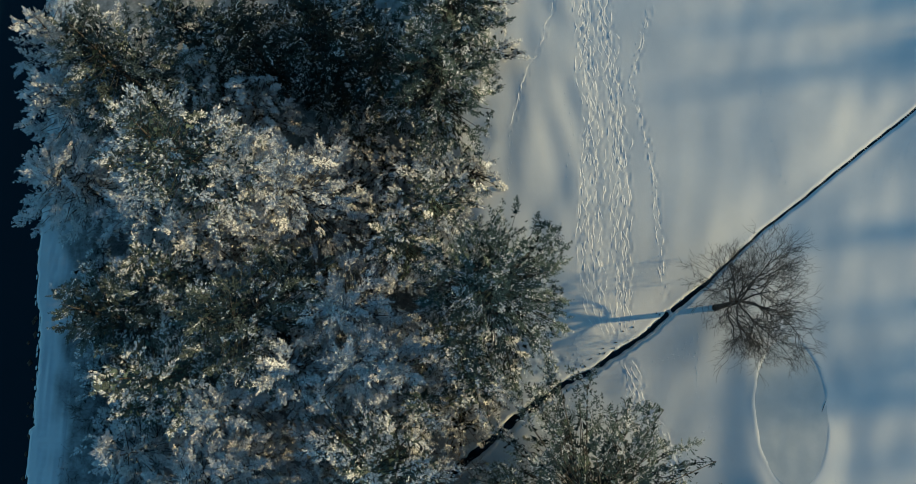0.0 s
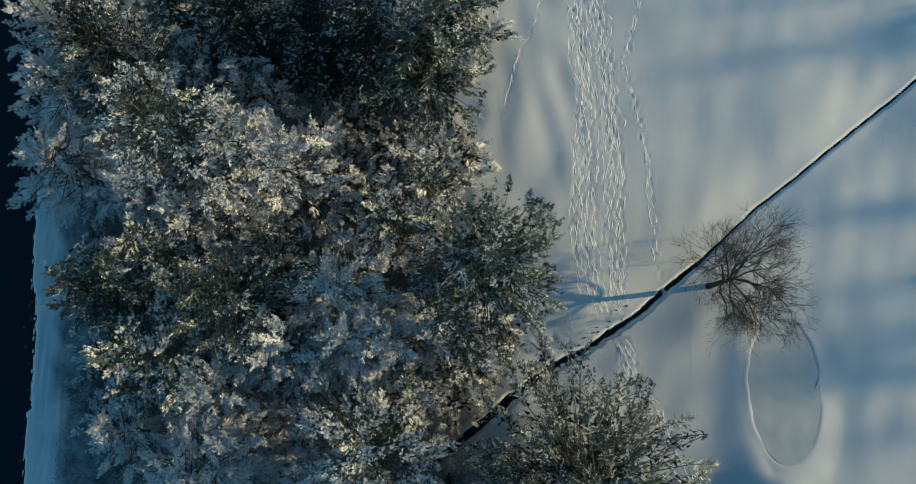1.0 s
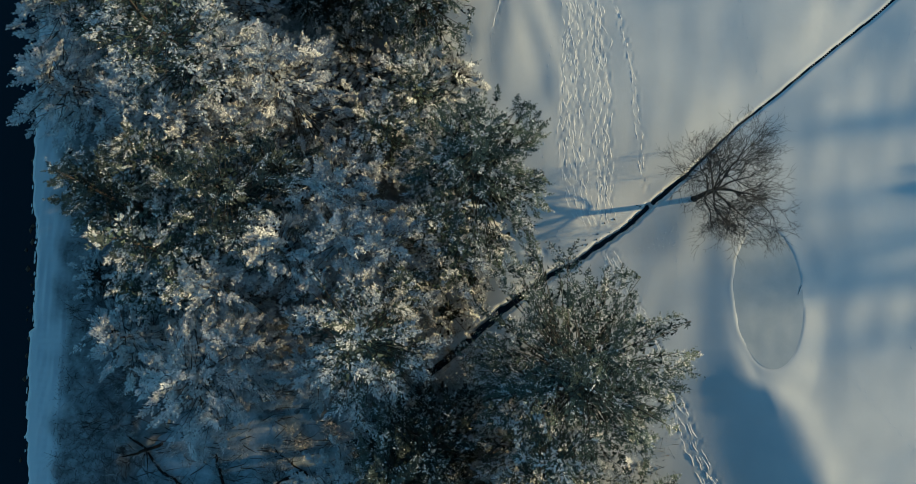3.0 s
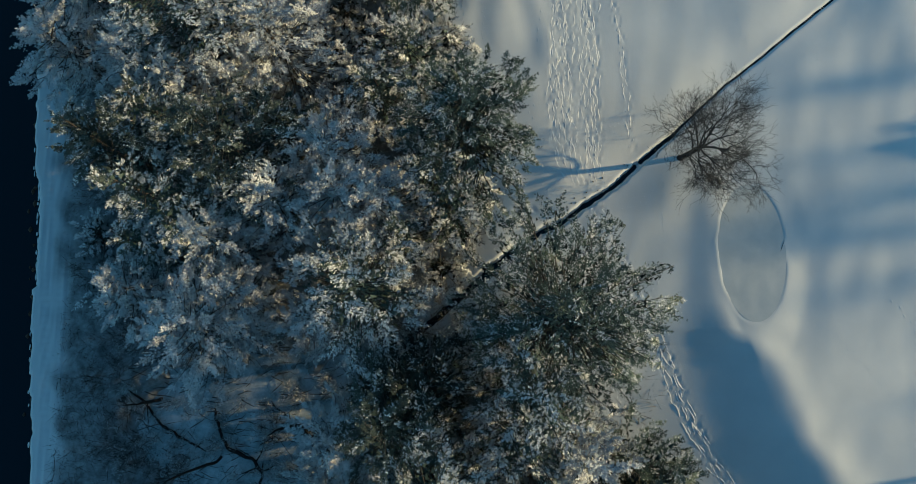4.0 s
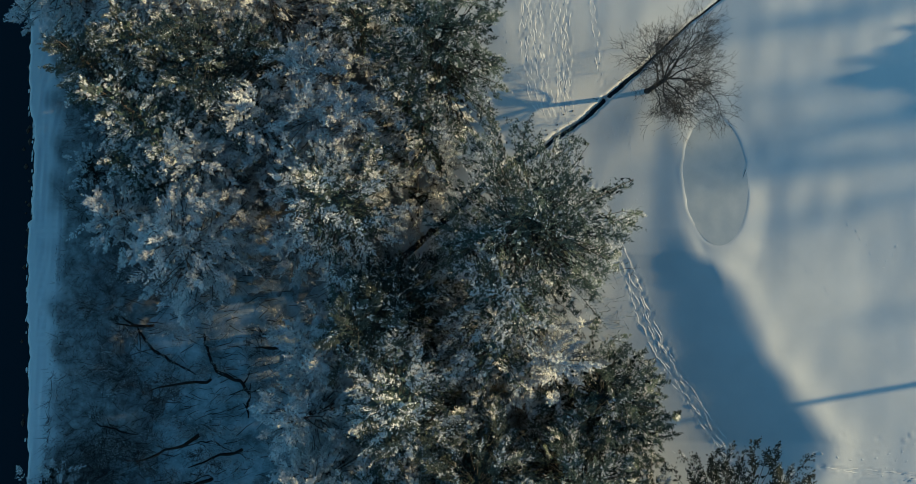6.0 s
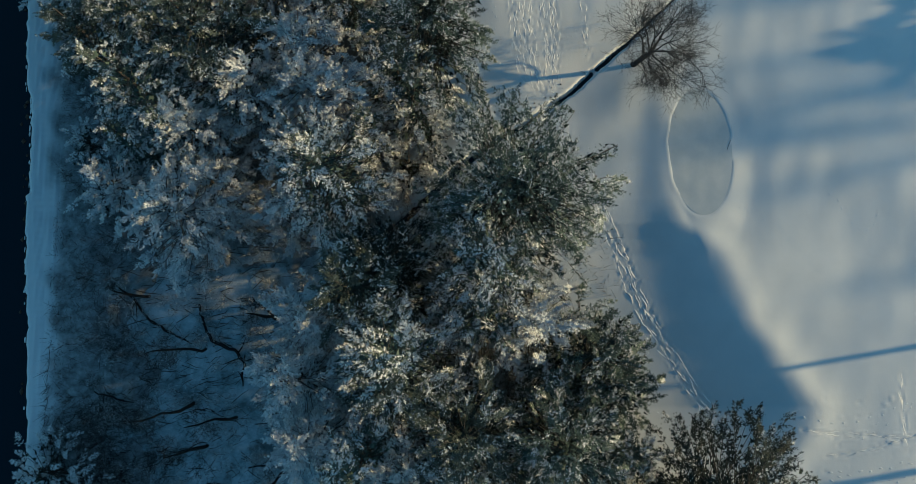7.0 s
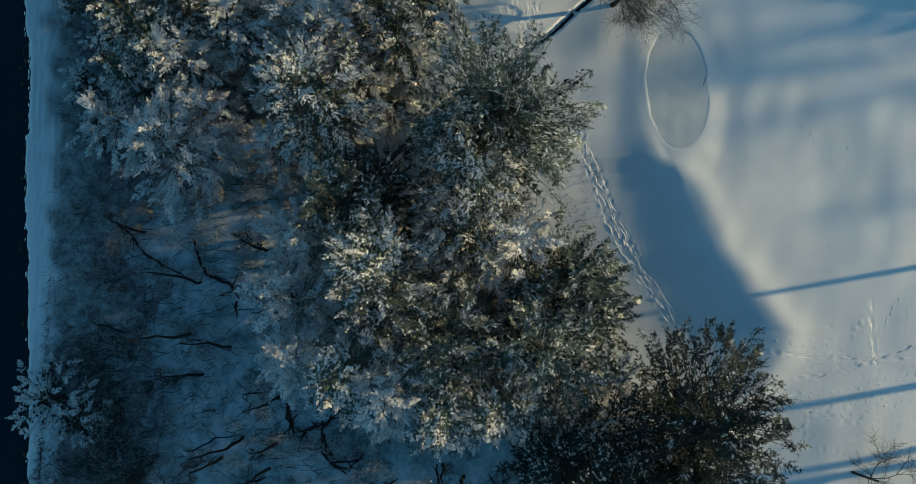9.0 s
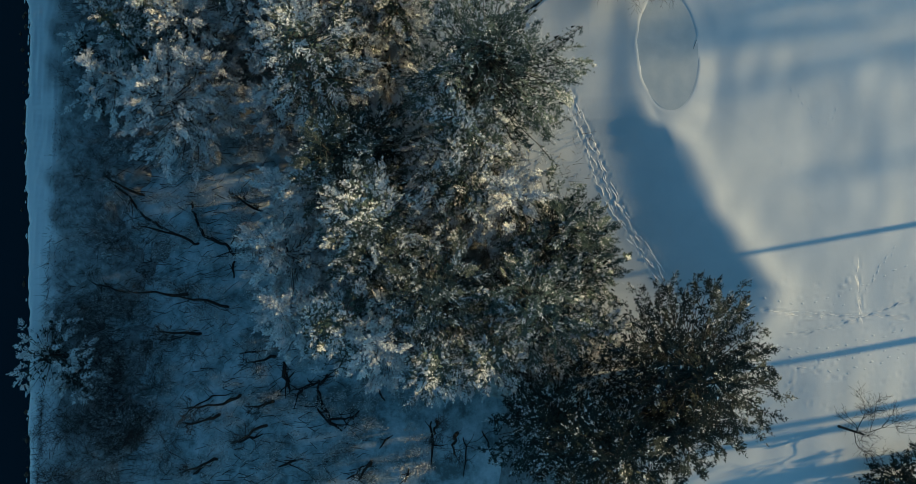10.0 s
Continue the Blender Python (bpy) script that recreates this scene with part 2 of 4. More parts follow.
def land(x, y):
    """The height of the snow without ditch and tracks."""
    z = (-1.75 - 0.55 * smooth01((-5.0 - y) / 5.0)) * smooth01((3.5 + 9.0 * smooth01((-18.5 - y) / 3.0) - 2.6 * smooth01((y - 2.0) / 3.0) - x + 0.5 * waves(x, y, 8, 5.0)) / 8.5)      # down into the wet wood
    levee = smooth01((-12.6 - x + 0.9 * waves(x, y, 9, 6.0)) / 5.0)
    z = z * (1 - levee) + (-1.4) * levee
    z = z - 1.6 * smooth01((BANK_X(y) + 0.2 + 0.26 * smooth01((y + 4.0) / 0.2) * smooth01((2.4 - y) / 1.2) + 0.12 * smooth01((-9.0 - y) / 0.3) - x + 0.04 * waves(x, y, 5, 3.2) + 0.03 * waves(x, y, 6, 0.7)) / 0.4)
    far = smooth01((-40 - x) / 3.0)
    z = z * (1 - far) + (-0.6) * far
    field = smooth01((x - 2) / 3.0) * (1 - 0.75 * smooth01((x - 9.0) / 2.5) * smooth01((crest_x(y) + 1.0 - x) / 1.5) * smooth01((0.5 - y) / 3.0))
    z = z + field * (0.07 * waves(x, y, 1, 10.0, count=30) + 0.010 * waves(x, y, 2, 2.6, count=40, stretch=1.8, turn=-0.3))
    z = z + smooth01((2.0 - x) / 3.0) * 0.07 * waves(x, y, 3, 2.2) * smooth01((x - BANK_X(y) - 3.5) / 2)
    z = z + 0.10 * waves(x, y, 12, 1.3, count=24) * smooth01((2.0 - x) / 4.0) * smooth01((x + 17.0) / 2.0) * smooth01((-5.0 - y) / 3.0)
    z = z + 0.026 * waves(x, y, 41, 2.2, count=24, stretch=3.0, turn=0.3) * smooth01((x - 1.0) / 2.0) * smooth01((7.5 - x) / 3.0) * smooth01((y - 3.0) / 3.0)
    # snowy shelf that breaks off in a curved bank
    d = x - crest_x(y)
    shelf = smooth01((y + 20.5) / 3.0) * smooth01((1.2 - y) / 2.6)
    south = smooth01((-4.0 - y) / 4.0)
    wide = crest_x(y) - np.interp(y, [-18, -15.2, -12, -9.2, -6.4, -3.5, -0.5, 1.0], [15.0, 13.4, 11.8, 11.35, 11.45, 11.8, 12.2, 12.6])
    fade = 0.09 + 0.21 * wide
    z = z - shelf * (0.205 - 0.015 * south) * (soft_ramp(-d - 0.1, 0.35) - soft_ramp(-d - wide, fade)) * smooth01((x + 7.0) / 13.0)
    z = z - shelf * (0.03 + 0.13 * south) * (soft_ramp(d - 0.15, 0.2) - soft_ramp(d - 1.3, 0.45))
    # sunken pond with a low bank on its west side
    e = pond_e(x, y)
    z = z * (1 - 0.85 * (1 - smooth01((e - 1.0) / (0.25 + 0.65 * smooth01((x - 13.8) / 1.2)))))
    ring = np.exp(-((e - 1.16) / 0.22) ** 2)
    z = z - 0.006 * ring * smooth01((15.0 - x) / 1.2)
    floor_z = -0.07
    inside = 1 - smooth01((e - 0.98) / 0.15)
    z = z * (1 - inside) + floor_z * inside
    return z


FIELD_DITCH = refine(DITCH[1:], 0.5, 0.07, 7)


def ditch_cut(x, y, z):
    d, s = line_distance(x, y, FIELD_DITCH)
    wood = smooth01((4.0 - x) / 6.0)
    half = 0.05 + 0.03 * smooth01((12 - x) / 5.0) + 0.07 * smooth01((6 - x) / 4.0) + (0.03 * waves(x, y, 11, 0.8) + 0.025 * waves(x, y, 13, 0.4)) * (1 - 0.85 * smooth01((x - 9.0) / 3.0))
    z = z - 0.22 * np.exp(-(d / (1.5 - 0.7 * wood)) ** 2)
    plug = np.exp(-((x - 9.62) ** 2 + (y - 1.98) ** 2) / 0.012) + np.exp(-((x - 11.5) ** 2 + (y - 3.57) ** 2) / 0.012)
    half = half - 0.045 * smooth01((x - 10.0) / 3.0)
    return z - (0.85 - 0.71 * smooth01((x - 7.5) / 5.0)) * (1 - smooth01((d - half) / 0.10)) * (1 - 0.8 * np.clip(plug, 0, 1))


def axis(parts):
    out = []
    for a, b, step in parts:
        out.append(np.arange(a, b, step))
    return np.concatenate(out)


GX = axis([(-900, -200, 100), (-200, -60, 14), (-60, -23, 1.5), (-23, -19, 0.12), (-19, 1, 0.16), (1, 28, 0.108), (28, 45, 0.6), (45, 140, 5), (140, 900, 95)])
GY = axis([(-900, -200, 100), (-200, -60, 14), (-60, -31, 1.5), (-31, -25, 0.2), (-25, 19.5, 0.10), (19.5, 26, 0.25), (26, 60, 2), (60, 200, 14), (200, 900, 100)])
MX, MY = np.meshgrid(GX, GY)
MZ = land(MX, MY)
near_x, near_y = (GX > -20) & (GX < 34), (GY > -38) & (GY < 24)
block = np.ix_(near_y, near_x)
MZ[block] = ditch_cut(MX[block], MY[block], MZ[block])


def stamp(x, y, turn, length, width, depth):
    """A dent in the snow with a small pushed-up rim."""
    reach = 2.2 * max(length, width)
    i0, i1 = np.searchsorted(GX, [x - reach, x + reach])
    j0, j1 = np.searchsorted(GY, [y - reach, y + reach])
    if i1 <= i0 or j1 <= j0:
        return
    dx, dy = MX[j0:j1, i0:i1] - x, MY[j0:j1, i0:i1] - y
    u, v = dx * math.cos(turn) + dy * math.sin(turn), -dx * math.sin(turn) + dy * math.cos(turn)
    q = (u / length) ** 2 + (v / width) ** 2
    MZ[j0:j1, i0:i1] += -depth * np.exp(-q * 1.6) + 0.35 * depth * np.exp(-((np.sqrt(q) - 1.35) / 0.35) ** 2)


STEPS = np.random.default_rng(21)
RIDGES = []          # lines of snow thrown up beside dragging tracks, with their height
PRINTS = []          # (x, y, heading, length, width, height) of crumbs and ridges of pushed-up snow


def trail(points, pace=0.62, straddle=0.09, length=0.13, width=0.055, depth=0.032, wander=0.06):
    """Footprints of one walker along a line: shallow dents, each with a small lip of snow."""
    if length <= 0.13:
        pace, length, width, depth = pace * 0.6, length * 0.8, width * 0.8, depth * 0.75
    p = refine(np.array(points, float), pace, wander, int(STEPS.integers(1e6)))
    way = unit(np.gradient(p, axis=0)) if len(p) > 1 else np.array([[1.0, 0]])
    for k, ((x, y), (a, b)) in enumerate(zip(p, way)):
        s = straddle if k % 2 else -straddle
        x, y, turn = x - b * s + STEPS.normal(0, 0.03), y + a * s + STEPS.normal(0, 0.03), math.atan2(b, a) + STEPS.normal(0, 0.2)
        if length > 0.16:
            stamp(x, y, turn, length, width, depth * STEPS.uniform(0.3, 0.8))
        PRINTS.append((x, y, turn, length * STEPS.uniform(0.6, 1.1), width * STEPS.uniform(0.4, 0.75), depth * STEPS.uniform(0.5, 1.1)))


def furrow(points, depth=0.034, wander=0.24):
    """A dragging track: a wavy furrow with thin broken ridges along it."""
    p = refine(np.array(points, float), 0.22, wander, int(STEPS.integers(1e6)))
    p = p + 0.035 * np.sin(np.arange(len(p)) * STEPS.uniform(0.8, 1.3) + STEPS.uniform(0, 6))[:, None] * [1.0, 0.1]
    way = unit(np.gradient(p, axis=0))
    for (x, y), (a, b) in zip(p, way):
        turn = math.atan2(b, a)
        stamp(x, y, turn, 0.2, 0.07, depth * STEPS.uniform(0.1, 0.6))
    q = refine(p, 0.13, 0.07, int(STEPS.integers(1e6)))
    k = int(STEPS.integers(0, 4))
    while k < len(q) - 4:
        n = int(STEPS.integers(4, 9))
        RIDGES.append((q[k:k + n] + [STEPS.normal(-0.05, 0.045), 0], depth))
        k += n + int(STEPS.integers(0, 4))


# the trodden band across the field: two groups of dragging tracks
for u in (0.0, 0.05, 0.11, 0.16, 0.21, 0.25, 0.3, 0.35, 0.4, 0.46, 0.62, 0.67, 0.72, 0.76, 0.81, 0.85, 0.89, 0.94, 0.98):
    ys = np.array([19.4, 17.6, 14.5, 11.4, 8.5, 5.0, 2.3, 0.8])
    left = np.interp(ys, [0.66, 2.27, 5.04, 8.48, 11.43, 14.47, 17.6], [6.5, 5.6, 5.15, 5.45, 5.62, 5.37, 5.26])
    right = np.interp(ys, [1.49, 5.08, 8.51, 11.45, 14.49, 17.61], [7.75, 7.79, 7.82, 7.67, 7.39, 7.0])
    furrow(np.stack([left + (right - left) * u, ys], 1), wander=0.17)
for off in (-0.32, -0.2, -0.08, 0.06, 0.18, 0.3):
    furrow([(7.5 + off, -0.3), (8.1 + off, -1.97), (9.0 + off, -3.6), (9.6 + off, -5.1), (10.25 + off, -6.7), (11.2 + off, -9.4), (12.3 + off, -11.8), (14.0 + off, -14.7), (15.2 + off, -16.6)], depth=0.05, wander=0.12)
furrow([(8.91, 16.99), (7.95, 13.2), (8.3, 11.76), (8.95, 8.52), (9.08, 5.66), (9.31, 2.6)], wander=0.08)
furrow([(9.02, 16.99), (8.05, 13.2), (8.42, 11.76), (9.05, 8.52), (9.18, 5.66), (9.4, 2.6)], wander=0.08)
furrow([(4.23, 17.58), (3.34, 14.6), (2.76, 13.67), (2.05, 10.79)], wander=0.08)
trail([(8.91, 16.99), (7.88, 13.12), (8.25, 11.76), (8.95, 8.52), (9.08, 5.66), (9.31, 2.6)], pace=0.5)
trail([(9.6, 19.3), (8.91, 16.99), (7.9, 13.2)], pace=0.5)
trail([(9.84, 14.36), (12.54, 13.47), (15.61, 12.29), (19.03, 10.63)], pace=0.42, straddle=0.05, length=0.11, width=0.05)
trail([(14.2, 13.6), (14.45, 11.83), (15.0, 9.18), (15.34, 7.97)], pace=0.7, straddle=0.03, length=0.13, width=0.06)
trail([(4.23, 17.58), (3.34, 14.6), (2.76, 13.67), (2.05, 10.79), (1.92, 8.14)], pace=0.45, straddle=0.04)
trail([(0.9, 14.4), (0.9, 11.38), (1.0, 9.3), (1.36, 7.56)], pace=0.45, straddle=0.04)
trail([(4.6, 13.2), (5.0, 10.6), (4.7, 8.0)], pace=0.9, straddle=0.03)
trail([(4.4, 6.4), (4.3, 4.2), (4.0, 2.3)], pace=0.5)
trail([(7.98, 3.69), (10.89, 4.62)], pace=0.4, straddle=0.05, length=0.10, width=0.05)
trail([(8.68, -0.24), (12.32, 0.22)], pace=0.4, straddle=0.05, length=0.10, width=0.05)
trail([(9.63, 0.04), (11.3, 1.3)], pace=0.4, straddle=0.05, length=0.11, width=0.05)
trail([(10.75, 1.27), (10.61, -2.19)], pace=0.5, straddle=0.03, length=0.10, width=0.05)
trail([(11.38, -2.82), (9.81, -4.52)], pace=0.4, straddle=0.04, length=0.14)
trail([(16.17, 5.75), (17.78, 7.05), (21.6, 10.28)], pace=0.5)
trail([(18.0, 6.34), (19.22, 7.79), (21.52, 9.4), (26, 13)], pace=0.5)
trail([(16.67, -5.47), (18.71, -6.6), (20.09, -8.33), (23.3, -12.48)], pace=0.42, straddle=0.05, length=0.10, width=0.05)
trail([(21.36, -4.89), (22.93, -7.12), (24.03, -5.73)], pace=0.45, straddle=0.05, length=0.14, width=0.07)
trail([(16.9, 1.6), (19.5, 1.7), (22.5, 2.2), (27, 2.6)], pace=0.5, straddle=0.04, length=0.10, width=0.05)
trail([(19.09, -15.98), (20.53, -16.4), (21.74, -16.27), (22.97, -15.88), (24.99, -15.08), (26.95, -14.33)], pace=0.66, straddle=0.03, length=0.14, width=0.09, depth=0.05, wander=0.02)
trail([(20.12, -18.59), (21.24, -18.73), (22.44, -18.55), (24.25, -18.2), (26.4, -17.65)], pace=0.5, straddle=0.05, length=0.15, width=0.09, depth=0.05, wander=0.03)
trail([(20.18, -18.89), (21.5, -19.15), (22.98, -19.12), (24.5, -18.86), (26.3, -18.48)], pace=0.4, length=0.14, width=0.08, depth=0.05)
trail([(22.04, -19.69), (22.62, -19.85), (23.68, -19.63), (25.04, -19.31), (26.0, -19.06)], pace=0.45, length=0.15, width=0.09, depth=0.055)
trail([(26.03, -13.58), (25.36, -14.33), (24.33, -15.67), (23.84, -16.17)], pace=0.3, straddle=0.05, length=0.14, width=0.07, depth=0.04)
trail([(21.82, -17.05), (23.08, -16.33)], pace=0.35, length=0.14, width=0.07, depth=0.04)
for off in (0.0, 0.1):
    furrow([(19.01, -16.67 + off), (20.2, -16.81 + off), (21.68, -16.99 + off), (23.16, -17.08 + off), (24.65, -17.05 + off), (26.43, -17.21 + off)], depth=0.05, wander=0.1)
    furrow([(19.96, -17.91 + off), (21.31, -17.85 + off), (22.52, -17.57 + off), (23.75, -17.21 + off), (25.59, -16.65 + off), (26.7, -16.26 + off)], depth=0.05, wander=0.1)
    furrow([(20.14, -19.48 + off), (20.72, -19.63 + off), (21.44, -19.79 + off)], depth=0.05, wander=0.05)
    furrow([(23.95 + off, -13.99), (23.95 + off, -15.5), (23.97 + off, -16.41), (24.1 + off, -17.9)], depth=0.03, wander=0.1)
trail([(4.9, 0.9), (5.2, -0.2), (4.4, -0.9), (3.4, -1.3)], pace=0.4, depth=0.045)
for k in range(26):                                                     # trodden place at the wood's edge
    stamp(STEPS.normal(3.3, 0.7), STEPS.normal(-0.9, 0.6), STEPS.uniform(0, 6.3), 0.16, 0.09, 0.06)
for k, off in enumerate((0.35, 0.6, 1.15, 1.4)):                         # ruts along the river bank
    for y in np.arange(-25, 12, 0.35):
        stamp(BANK_X(y) + off + 0.5 + 0.08 * math.sin(0.5 * y + k), y, math.pi / 2, 0.3, 0.09, 0.04)
trail([(3.2, 0.4), (4.2, -0.2), (5.6, -0.3)], pace=0.4, depth=0.045)
for _ in range(260):                                                    # trampled, lumpy snow by the lower trees
    stamp(STEPS.uniform(19.5, 27), STEPS.uniform(-24.5, -15), STEPS.uniform(0, 6.3), STEPS.uniform(0.08, 0.2), STEPS.uniform(0.06, 0.11), STEPS.uniform(-0.022, 0.018))

nx, ny = len(GX), len(GY)
ii, jj = np.meshgrid(np.arange(nx - 1), np.arange(ny - 1))
quad = np.stack([jj * nx + ii, jj * nx + ii + 1, (jj + 1) * nx + ii + 1, (jj + 1) * nx + ii], -1).reshape(-1, 4)
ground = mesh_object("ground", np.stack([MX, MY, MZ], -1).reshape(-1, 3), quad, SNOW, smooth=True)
# dead grass and leaf litter in thin snow, darkened further for shade under trees
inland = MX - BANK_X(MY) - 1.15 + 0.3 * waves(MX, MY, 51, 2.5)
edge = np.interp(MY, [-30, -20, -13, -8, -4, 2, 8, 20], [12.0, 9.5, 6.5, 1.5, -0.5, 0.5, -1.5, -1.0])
LITTER_SHADE = smooth01(inland / 1.1) * smooth01((edge - MX + 0.5 * waves(MX, MY, 52, 2.0)) / 2.0) * 0.9
ground.data.attributes.new("litter_shade", "FLOAT", "POINT").data.foreach_set("value", LITTER_SHADE.astype(np.float32).ravel())
tagged(ground, "snow-covered meadow and wood floor with footprints", "ground", kind="structure")


def ground_z(x, y):
    i, j = int(np.clip(np.searchsorted(GX, x) - 1, 0, nx - 2)), int(np.clip(np.searchsorted(GY, y) - 1, 0, ny - 2))
    fx, fy = (x - GX[i]) / (GX[i + 1] - GX[i]), (y - GY[j]) / (GY[j + 1] - GY[j])
    return float((MZ[j, i] * (1 - fx) + MZ[j, i + 1] * fx) * (1 - fy) + (MZ[j + 1, i] * (1 - fx) + MZ[j + 1, i + 1] * fx) * fy)


def snow_tracks():
    """The pushed-up lips and ridges of all the tracks: low wedges of snow."""
    buf = Buffer()
    for x, y, turn, length, width, high in PRINTS:
        c, s = math.cos(turn), math.sin(turn)
        z = ground_z(x, y)
        v = [(x + u * length * c - w * width * s, y + u * length * s + w * width * c, z + h * (0.28 * high + 0.002)) for u, w, h in
             ((-1, 0.3, -0.4), (-0.3, 1, -0.4), (0.5, 1, -0.4), (1, -0.2, -0.4), (0.4, -1, -0.4), (-0.5, -1, -0.4), (-0.4, 0.1, 0.9), (0.45, -0.1, 1.0))]
        buf.add(v, [(0, 6, 1), (1, 6, 2), (6, 7, 2), (2, 7, 3), (3, 7, 4), (4, 7, 5), (7, 6, 5), (5, 6, 0)])
    rng = np.random.default_rng(63)
    for line, high in RIDGES:
        m = len(line)
        if m < 4:
            continue
        z = np.array([ground_z(a, b) for a, b in line])
        way = unit(np.gradient(line, axis=0))
        side = np.column_stack([-way[:, 1], way[:, 0]]) * (rng.uniform(0.018, 0.034, m) * np.sin(np.linspace(0.2, 2.94, m)) ** 0.4)[:, None]
        top = z + high * rng.uniform(0.15, 0.5, m) * np.sin(np.linspace(0.1, 3.04, m)) ** 0.5
        v = np.stack([np.column_stack([line + side, z - 0.006]), np.column_stack([line + side * rng.uniform(0.2, 0.7, (m, 1)), top]), np.column_stack([line - 2.0 * side, z - 0.004])], 1).reshape(-1, 3)
        k = 3 * np.arange(m - 1)
        buf.add(v, np.concatenate([np.stack([k + a, k + b, k + c], 1) for a, b, c in ((0, 1, 4), (0, 4, 3), (1, 2, 5), (1, 5, 4))]))
    return tagged(buf.make("snow_tracks", SNOW), "small ridges and crumbs of snow along footprints", "tracks", kind="stuff")


snow_tracks()


# river, and the thread of water in the ditch
def river():
    ys = np.concatenate([[-900, -60], np.arange(-40, 30, 1.0), [60, 900]])
    v = [(x, y, -1.95) for y in ys for x in (-42.0, -32.0, BANK_X(y) + 0.6)]
    f = [(3 * k + a, 3 * k + a + 1, 3 * k + a + 4, 3 * k + a + 3) for k in range(len(ys) - 1) for a in (0, 1)]
    return tagged(mesh_object("river", v, f, WATER), "dark still river along a snowy bank", "river", kind="structure")


def ditch_water():
    buf = Buffer()
    p = refine(FIELD_DITCH, 0.3, 0.0, 1)
    n = unit(np.gradient(p, axis=0))
    s = np.stack([-n[:, 1], n[:, 0]], 1)
    base = np.array([float(land(np.array([a]), np.array([b]))[0]) for a, b in p])
    base = np.convolve(np.pad(base, 2, mode="edge"), np.ones(5) / 5, "valid")
    far = smooth01((p[:, 0] - 7.5) / 4.5)
    base = base - 0.80 + 0.53 * far
    half = (0.6 - 0.55 * far)[:, None]
    left, right = np.column_stack([p + s * half, base]), np.column_stack([p - s * half, base])
    v = np.stack([left, right], 1).reshape(-1, 3)
    k = np.arange(len(p) - 1) * 2
    buf.add(v, np.stack([k, k + 1, k + 3, k + 2], 1))
    return tagged(buf.make("ditch_water", WATER), "black open water in a narrow ditch through snow", "stream", kind="structure")


def pond_ice():
    """A sheet of ice under a film of frost, a hand's width below the snow around it."""
    turn, f = np.meshgrid(np.arange(96) / 96 * 2 * np.pi, np.linspace(0.0, 1.08, 22))
    x, y = 14.83 + 1.5 * f * np.cos(turn), -2.55 + 3.1 * f * np.sin(turn)
    z = -0.014 - 0.006 * (16.3 - x) + 0.003 * waves(x, y, 61, 1.4)
    i, j = np.meshgrid(np.arange(21), np.arange(96), indexing="ij")
    k = (j + 1) % 96
    quads = np.stack([i * 96 + j, (i + 1) * 96 + j, (i + 1) * 96 + k, i * 96 + k], -1).reshape(-1, 4)
    return tagged(mesh_object("pond_ice", np.stack([x, y, z], -1).reshape(-1, 3), quads, POND, smooth=True), "frosted blue-grey ice of a small oval pond", "ice", kind="structure")


def shore_ice():
    """Thin white shards of ice along the water's edge."""
    rng = np.random.default_rng(19)
    buf = Buffer()
    for y in np.arange(-27, 14, 0.32):
        ledge = -4.0 < y < 1.6
        if rng.uniform() < (0.12 if ledge else 0.7):
            continue
        x, half, wide = BANK_X(y) + (0.1 if ledge else -0.12) + rng.normal(0, 0.03), rng.uniform(0.08, 0.2), rng.uniform(0.018, 0.05)
        ring = [(x + wide * math.cos(a) * rng.uniform(0.7, 1.2), y + half * math.sin(a) * rng.uniform(0.8, 1.2)) for a in np.arange(6) * math.pi / 3]
        v = [(a, b, -1.96) for a, b in ring] + [(a, b, -1.92) for a, b in ring]
        buf.add(v, [(6, 7, 8), (6, 8, 9), (6, 9, 10), (6, 10, 11)] + [t for q in range(6) for t in ((q, (q + 1) % 6, 6 + (q + 1) % 6), (q, 6 + (q + 1) % 6, 6 + q))])
    return tagged(buf.make("shore_ice", SNOW), "thin white shards of ice at the water's edge", "ice", kind="stuff")


river()
ditch_water()
pond_ice()
shore_ice()


# ---- trees ----
def blades(rng, p, d, nrm, size, slim, crisp):
    """One pointed blade at each place p along d, its face turned to nrm: vertices, triangles and soft normals."""
    d = unit(d)
    across = unit(np.cross(nrm + rng.normal(0, 0.45, p.shape), d))
    half = across * (size * slim)[:, None]
    face = unit(np.cross(d, across))
    flip = np.where(np.sum(face * nrm, 1) < 0, -1.0, 1.0)[:, None]
    half, face = half * flip, face * flip
    v = np.stack([p + half, p + d * size[:, None], p - half], 1)
    return v.reshape(-1, 3), np.arange(len(p) * 3).reshape(-1, 3), np.repeat(unit(crisp * face + (1 - crisp) * nrm), 3, 0)


def foliage(name, rng, p, d, nrm, size, slim, tone, mat, parent, label="", crisp=0.45):
    """A crown of blades, with a tone (0 to 1) and a soft normal at each blade for the material."""
    v, f, soft = blades(rng, p, d, nrm, size, slim, crisp)
    ob = mesh_object(name, v, f, mat, parent, label)
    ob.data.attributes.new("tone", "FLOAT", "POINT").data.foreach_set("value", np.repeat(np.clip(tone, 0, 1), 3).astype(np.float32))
    ob.data.attributes.new("soft_normal", "FLOAT_VECTOR", "POINT").data.foreach_set("vector", soft.astype(np.float32).ravel())
    return ob


